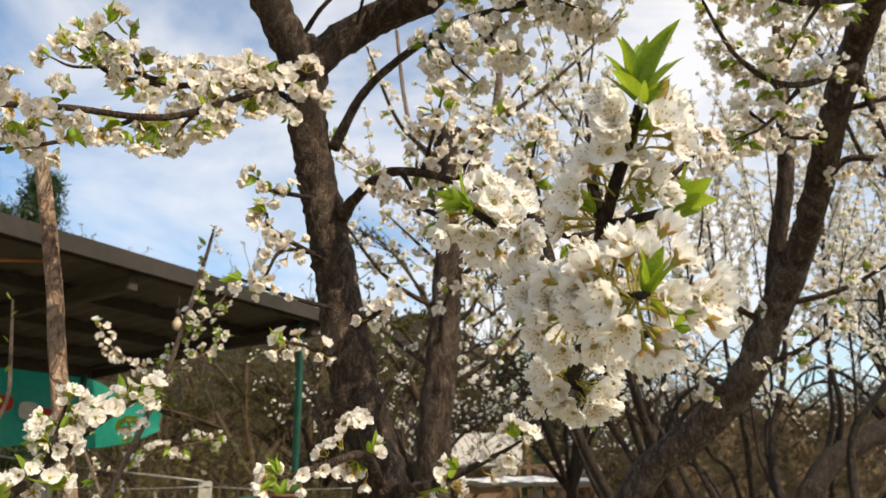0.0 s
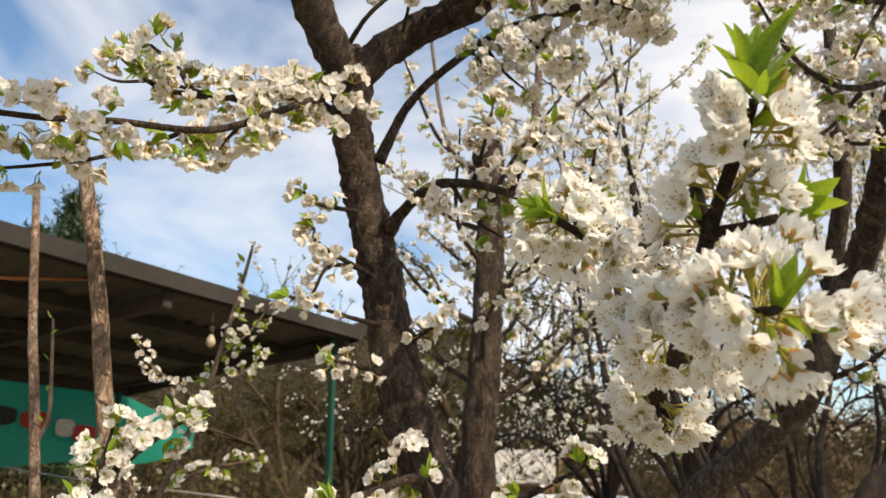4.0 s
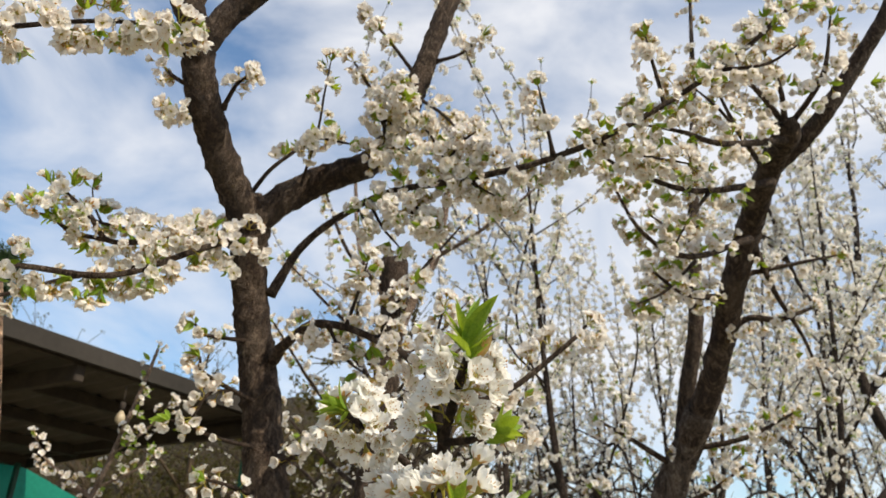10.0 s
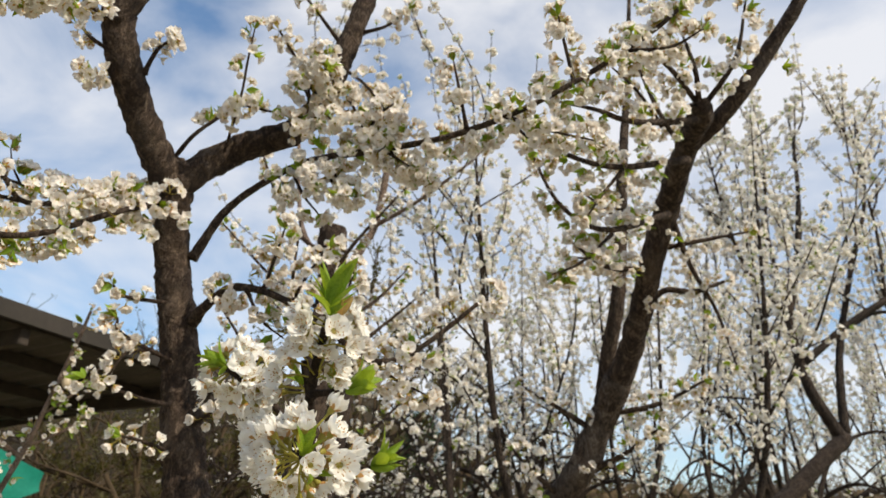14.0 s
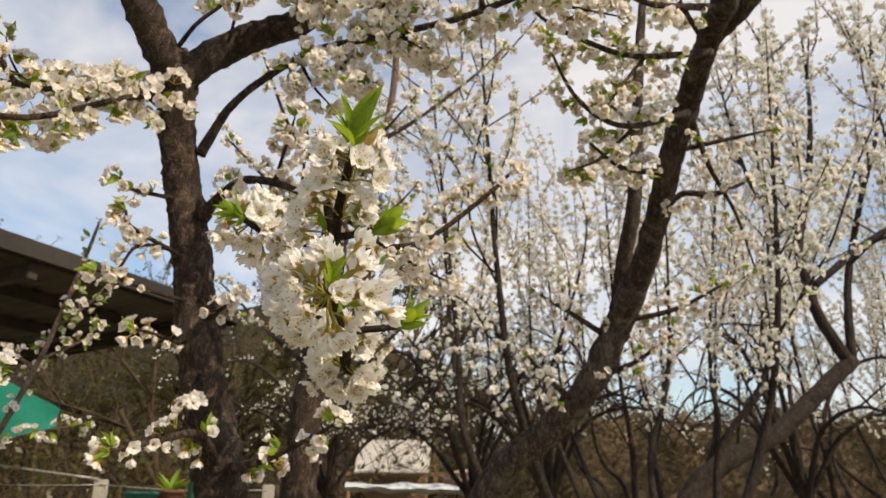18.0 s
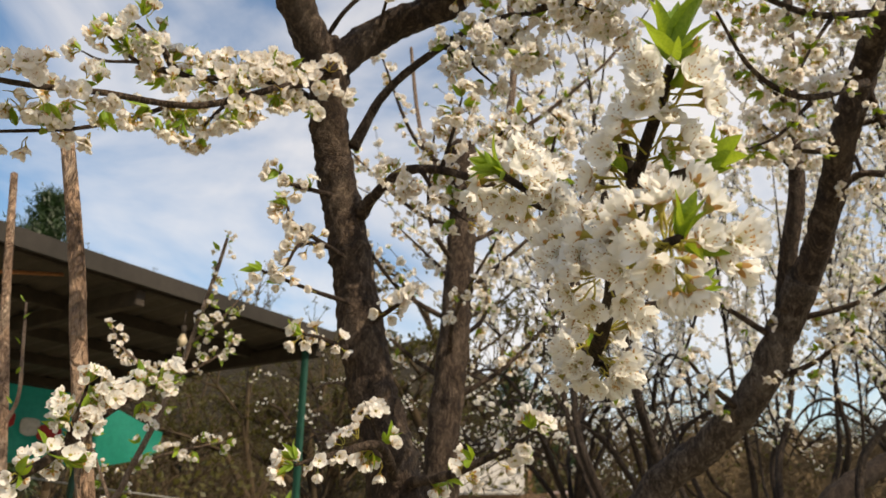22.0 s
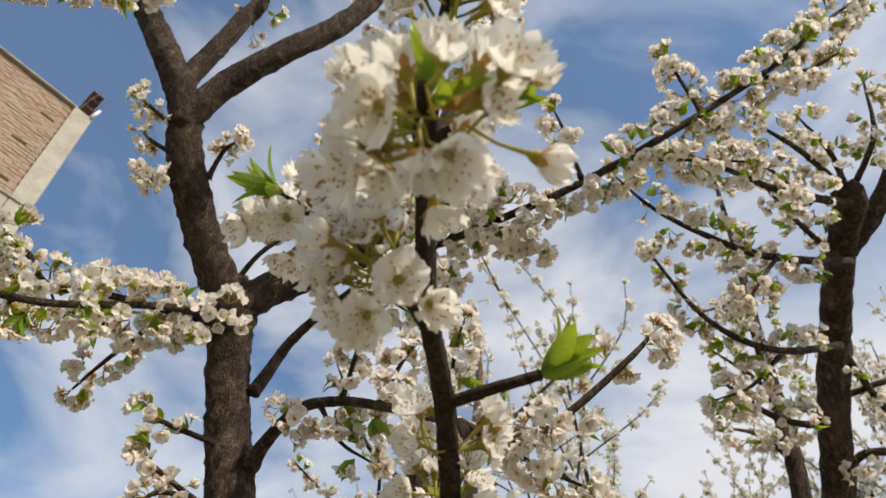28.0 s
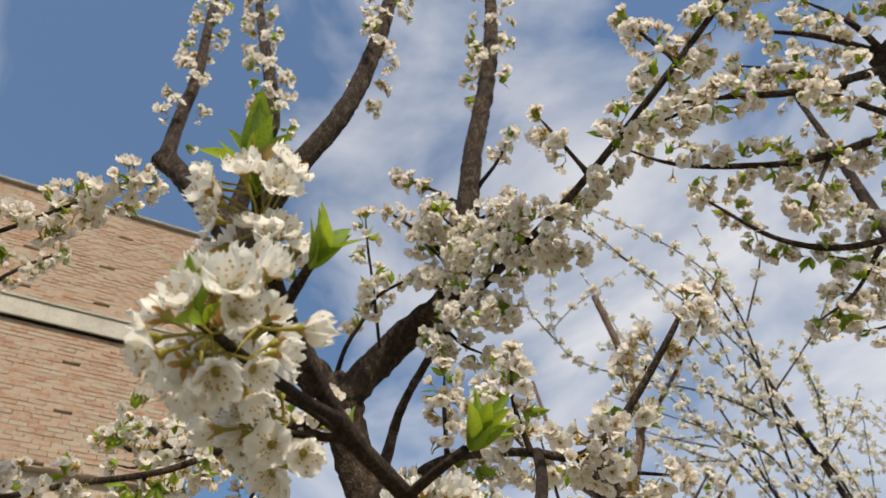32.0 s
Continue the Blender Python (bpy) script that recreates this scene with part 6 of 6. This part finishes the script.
def conifer(at, seed, height, width):
    r = random.Random(seed)
    tree = thing("pine_tree", at, "dark green pine tree standing beyond the orchard", "tree", "pines beyond the orchard")
    v, f = tube(spline([(*at, height * 0.02), (at[0], at[1], at[2] + height * 0.5, height * 0.014), (at[0], at[1], at[2] + height, 0.02)], 0.5), 8, 0.1, seed)
    child("trunk", mesh_from("trunk", v, f, [BRUSH]), tree)
    lv, lf = [], []
    for _ in range(600):
        h = r.uniform(0.22, 1.0)
        rad = width * (1.05 - h) ** 0.75 * r.uniform(0.3, 1.0) * (0.8 + 0.4 * math.sin(h * 23))
        a = r.uniform(0, 6.28)
        c = Vector((at[0] + rad * math.cos(a), at[1] + rad * math.sin(a), at[2] + height * h))
        for _ in range(26):
            d = Vector((r.gauss(0, 1), r.gauss(0, 1), r.gauss(0.3, 0.8))).normalized()
            w = d.orthogonal().normalized() * 0.02
            p = c + Vector((r.gauss(0, 1), r.gauss(0, 1), r.gauss(0, 0.6))) * 0.16
            n = len(lv)
            lv.extend([tuple(p - w), tuple(p + w), tuple(p + d * 0.2)])
            lf.append([n, n + 1, n + 2])
    child("crown", mesh_from("crown", lv, lf, [NEEDLES], None, False), tree, "dense dark green needles", None, "stuff")


conifer((2.2, 22.0, 0.1), 601, 5.6, 1.5)
conifer((3.6, 24.0, 0.1), 602, 5.2, 1.5)
conifer((-9.1, 16.0, 0.1), 603, 8.5, 1.1)
conifer((-11.2, 18.0, 0.1), 604, 8.6, 1.2)


def build_hedge():
    r = random.Random(31)
    hedge = thing("hedge", (7.5, 9.5, 0), "dry brown hedge with scattered green at the orchard edge", "hedge")
    v, f, gv, gf = [], [], [], []
    cv, cf = [], []
    for i in range(81):
        x = 2.6 + 16.0 * i / 80
        end = min(1.0, i / 5.0, (80 - i) / 5.0) ** 0.5
        for j in range(9):
            a = math.pi * j / 8
            n = 1 + 0.18 * noise.noise((x * 2.3, j * 0.8, 4))
            cv.append((x, 11.2 - 0.5 * (x - 4.6) / 9 - 0.45 * math.cos(a) * n * end, 2.68 * max(0.0, math.sin(a)) ** 0.5 * n * end))
    for i in range(80):
        for j in range(8):
            a = i * 9 + j
            cf.append([a, a + 9, a + 10, a + 1])
    child("thicket", mesh_from("thicket", cv, cf, [DRY_HEDGE]), hedge)
    for _ in range(36000):
        t = r.random()
        x, y = 2.4 + 16.4 * t + r.gauss(0, 0.1), 11.2 - 0.9 * t + r.gauss(0, 0.4)
        z = r.uniform(0, 1) ** 0.7 * (2.8 + 0.08 * math.sin(x * 2.1))
        p = Vector((x, y, z))
        d = Vector((r.gauss(0, 1), r.gauss(0, 0.7), r.gauss(0.5, 0.8))).normalized()
        if r.random() < 0.7:
            a, b = prism(p, p + d * r.uniform(0.15, 0.45), 0.006, 0.003)
            n = len(v)
            v.extend(a)
            f.extend([[i + n for i in k] for k in b])
        else:
            w = d.orthogonal().normalized() * 0.03
            n = len(gv)
            gv.extend([tuple(p), tuple(p + d * 0.04 + w), tuple(p + d * 0.09), tuple(p + d * 0.04 - w)])
            gf.append([n, n + 1, n + 2, n + 3])
    child("brushwood", mesh_from("brushwood", v, f, [DRY_HEDGE]), hedge, "", None, "stuff")
    child("foliage", mesh_from("foliage", gv, gf, [BRUSH_GREEN]), hedge, "", None, "stuff")


build_hedge()


def build_scrub():
    r = random.Random(32)
    scrub = thing("scrub", (-6, 11, 0), "low green and brown scrub behind the wire fence", "scrub")
    v, f, gv, gf = [], [], [], []
    for _ in range(9000):
        x, y = r.uniform(-11, 4.2), r.uniform(11.0, 13.5)
        z = ground_height(x, y) + r.uniform(0, 1) ** 1.2 * (1.9 + 0.5 * math.sin(x * 1.3))
        p = Vector((x, y, z))
        d = Vector((r.gauss(0, 1), r.gauss(0, 0.7), r.gauss(0.7, 0.8))).normalized()
        if r.random() < 0.5:
            a, b = prism(p, p + d * r.uniform(0.2, 0.6), 0.008, 0.003)
            n = len(v)
            v.extend(a)
            f.extend([[i + n for i in k] for k in b])
        else:
            w = d.orthogonal().normalized() * 0.04
            n = len(gv)
            gv.extend([tuple(p), tuple(p + d * 0.05 + w), tuple(p + d * 0.12), tuple(p + d * 0.05 - w)])
            gf.append([n, n + 1, n + 2, n + 3])
    child("brushwood", mesh_from("brushwood", v, f, [BRUSH]), scrub, "", None, "stuff")
    child("foliage", mesh_from("foliage", gv, gf, [BRUSH_GREEN]), scrub, "", None, "stuff")


build_scrub()


def build_hut():
    hut = thing("hut", (0.8, 12.4, 0), "small hut with a pale sagging sheet roof", "hut")
    ax = Matrix.Rotation(radians(-8), 3, "Z")
    roof_ax = ax @ Matrix.Rotation(radians(38), 3, "X")
    part("roof", box_bm((0.72, 12.0, 2.12), (1.15, 0.85, 0.035), roof_ax, 0.01), HUT_ROOF, hut, "pale weathered sheet roof")
    part("roof", box_bm((0.80, 12.66, 2.12), (1.15, 0.85, 0.035), ax @ Matrix.Rotation(radians(-38), 3, "X"), 0.01), HUT_ROOF, hut, "pale weathered sheet roof")
    part("wall", box_bm((0.78, 12.35, 0.95), (1.0, 0.9, 1.9), ax, 0.01), HUT_WALL, hut)
    part("ridge_post", box_bm((1.42, 12.28, 1.15), (0.07, 0.07, 2.35), ax, 0.006), HUT_WALL, hut)
    part("rail", box_bm((0.95, 11.75, 1.84), (2.2, 0.05, 0.06), ax, 0.006), HUT_WALL, hut)
    for k, x in enumerate((1.45,)):
        part("pillar", box_bm((x, 11.6, 0.85), (0.16, 0.16, 1.7), ax, 0.01), CONCRETE, hut, "pale concrete pillar")
    cover = thing("covered_heap", (2.1, 12.6, 1.6), "pinkish cloth cover thrown over a heap on a stand", "cover")
    bm = bmesh.new()
    bmesh.ops.create_icosphere(bm, subdivisions=4, radius=1.0)
    for v in bm.verts:
        v.co = Vector((2.1 + v.co.x * 0.55, 12.6 + v.co.y * 0.4, 1.78 + max(-0.6, v.co.z) * 0.17 + 0.03 * noise.noise(v.co * 3)))
    part("cloth", bm, PINK_COVER, cover, smooth=True)
    part("stand", box_bm((2.1, 12.6, 0.83), (0.8, 0.5, 1.66), ax, 0.01), HUT_WALL, cover)
    sheet = thing("plastic_sheet", (0.9, 11.0, 1.4), "white plastic sheeting spread over a low frame", "sheet")
    verts, faces = [], []
    for i in range(31):
        for j in range(9):
            x, y = 0.0 + 2.2 * i / 30, 10.7 + 0.9 * j / 8
            verts.append((x, y, 1.64 + 0.06 * math.sin(j * 0.9) - 0.05 * i / 30 + 0.05 * noise.noise((x * 4, y * 4, 0))))
    for i in range(30):
        for j in range(8):
            a = i * 9 + j
            faces.append([a, a + 1, a + 10, a + 9])
    child("film_sheet", mesh_from("film_sheet", verts, faces, [SHEETING]), sheet)
    for x, y in ((0.05, 10.75), (2.15, 10.75), (0.05, 11.55), (2.15, 11.55)):
        part("leg", box_bm((x, y, 0.79), (0.05, 0.05, 1.58), None, 0.004), HUT_WALL, sheet)


build_hut()


def build_fence():
    fence = thing("wire_fence", (-3.5, 9.0, 0), "wire fence on pale concrete posts", "fence")
    xs = [-6.4, -4.55, -2.70, -0.85]
    tops = [1.74, 1.70, 1.66, 1.62]
    for x, t in zip(xs, tops):
        part("post", box_bm((x, 9.0, t / 2), (0.13, 0.13, t), None, 0.012), CONCRETE, fence, "pale concrete post")
    for h, dz in ((0.06, 0.0), (0.45, 0.0), (0.85, 0.0)):
        for k in range(3):
            a, b = Vector((xs[k], 8.93, tops[k] - h)), Vector((xs[k + 1], 8.93, tops[k + 1] - h))
            mid = (a + b) / 2 - Vector((0, 0, 0.03))
            v, f = tube(spline([(*a, 0.006), (*mid, 0.006), (*b, 0.006)], 0.3), 5, 0.0, 700 + k)
            child("wire", mesh_from("wire", v, f, [WIRE]), fence)
    a, b = Vector((-7.0, 8.6, 2.35)), Vector((-2.70, 8.92, 1.66))
    v, f = tube(spline([(*a, 0.012), (*((a + b) / 2 - Vector((0, 0, 0.06))), 0.012), (*b, 0.012)], 0.3), 6, 0.0, 710)
    child("rope", mesh_from("rope", v, f, [WIRE]), fence, "pale slack rope")


build_fence()


# ---- pots on stakes beside the shed ----
def pot_on_stake(at, radius, height, mat, label, seed, leaves=0):
    pot = thing("flower_pot", (at[0], at[1], 0), label, "pot")
    bm = bmesh.new()
    rings = []
    for z, r in ((0, 0.74), (0.5, 0.88), (0.88, 0.97), (0.88, 1.08), (1.0, 1.08), (1.0, 0.96), (0.8, 0.90)):
        rings.append([bm.verts.new((at[0] + radius * r * math.cos(6.2832 * k / 24), at[1] + radius * r * math.sin(6.2832 * k / 24), at[2] + height * z)) for k in range(24)])
    for a, c in zip(rings, rings[1:]):
        for k in range(24):
            bm.faces.new((a[k], a[(k + 1) % 24], c[(k + 1) % 24], c[k]))
    bm.faces.new(rings[0][::-1])
    part("vessel", bm, mat, pot, smooth=True)
    bm = bmesh.new()
    bmesh.ops.create_circle(bm, cap_ends=True, segments=24, radius=radius * 0.9)
    bmesh.ops.translate(bm, vec=(at[0], at[1], at[2] + height * 0.82), verts=bm.verts)
    part("soil", bm, BEAM, pot)
    part("stake", box_bm((at[0], at[1], at[2] / 2), (0.035, 0.035, at[2]), None, 0.005), BEAM, pot)
    if leaves:
        leaf_tuft(pot, (at[0], at[1], at[2] + height * 0.8), (0, 0, 1), random.Random(seed), leaves, 0.16, 1.3)


pot_on_stake((-0.95, 4.0, 1.36), 0.085, 0.13, TEAL, "teal plastic pot set on a wooden stake", 901)
pot_on_stake((-0.83, 4.12, 1.37), 0.07, 0.13, CLAY, "brown clay pot with a young green plant", 902, 7)
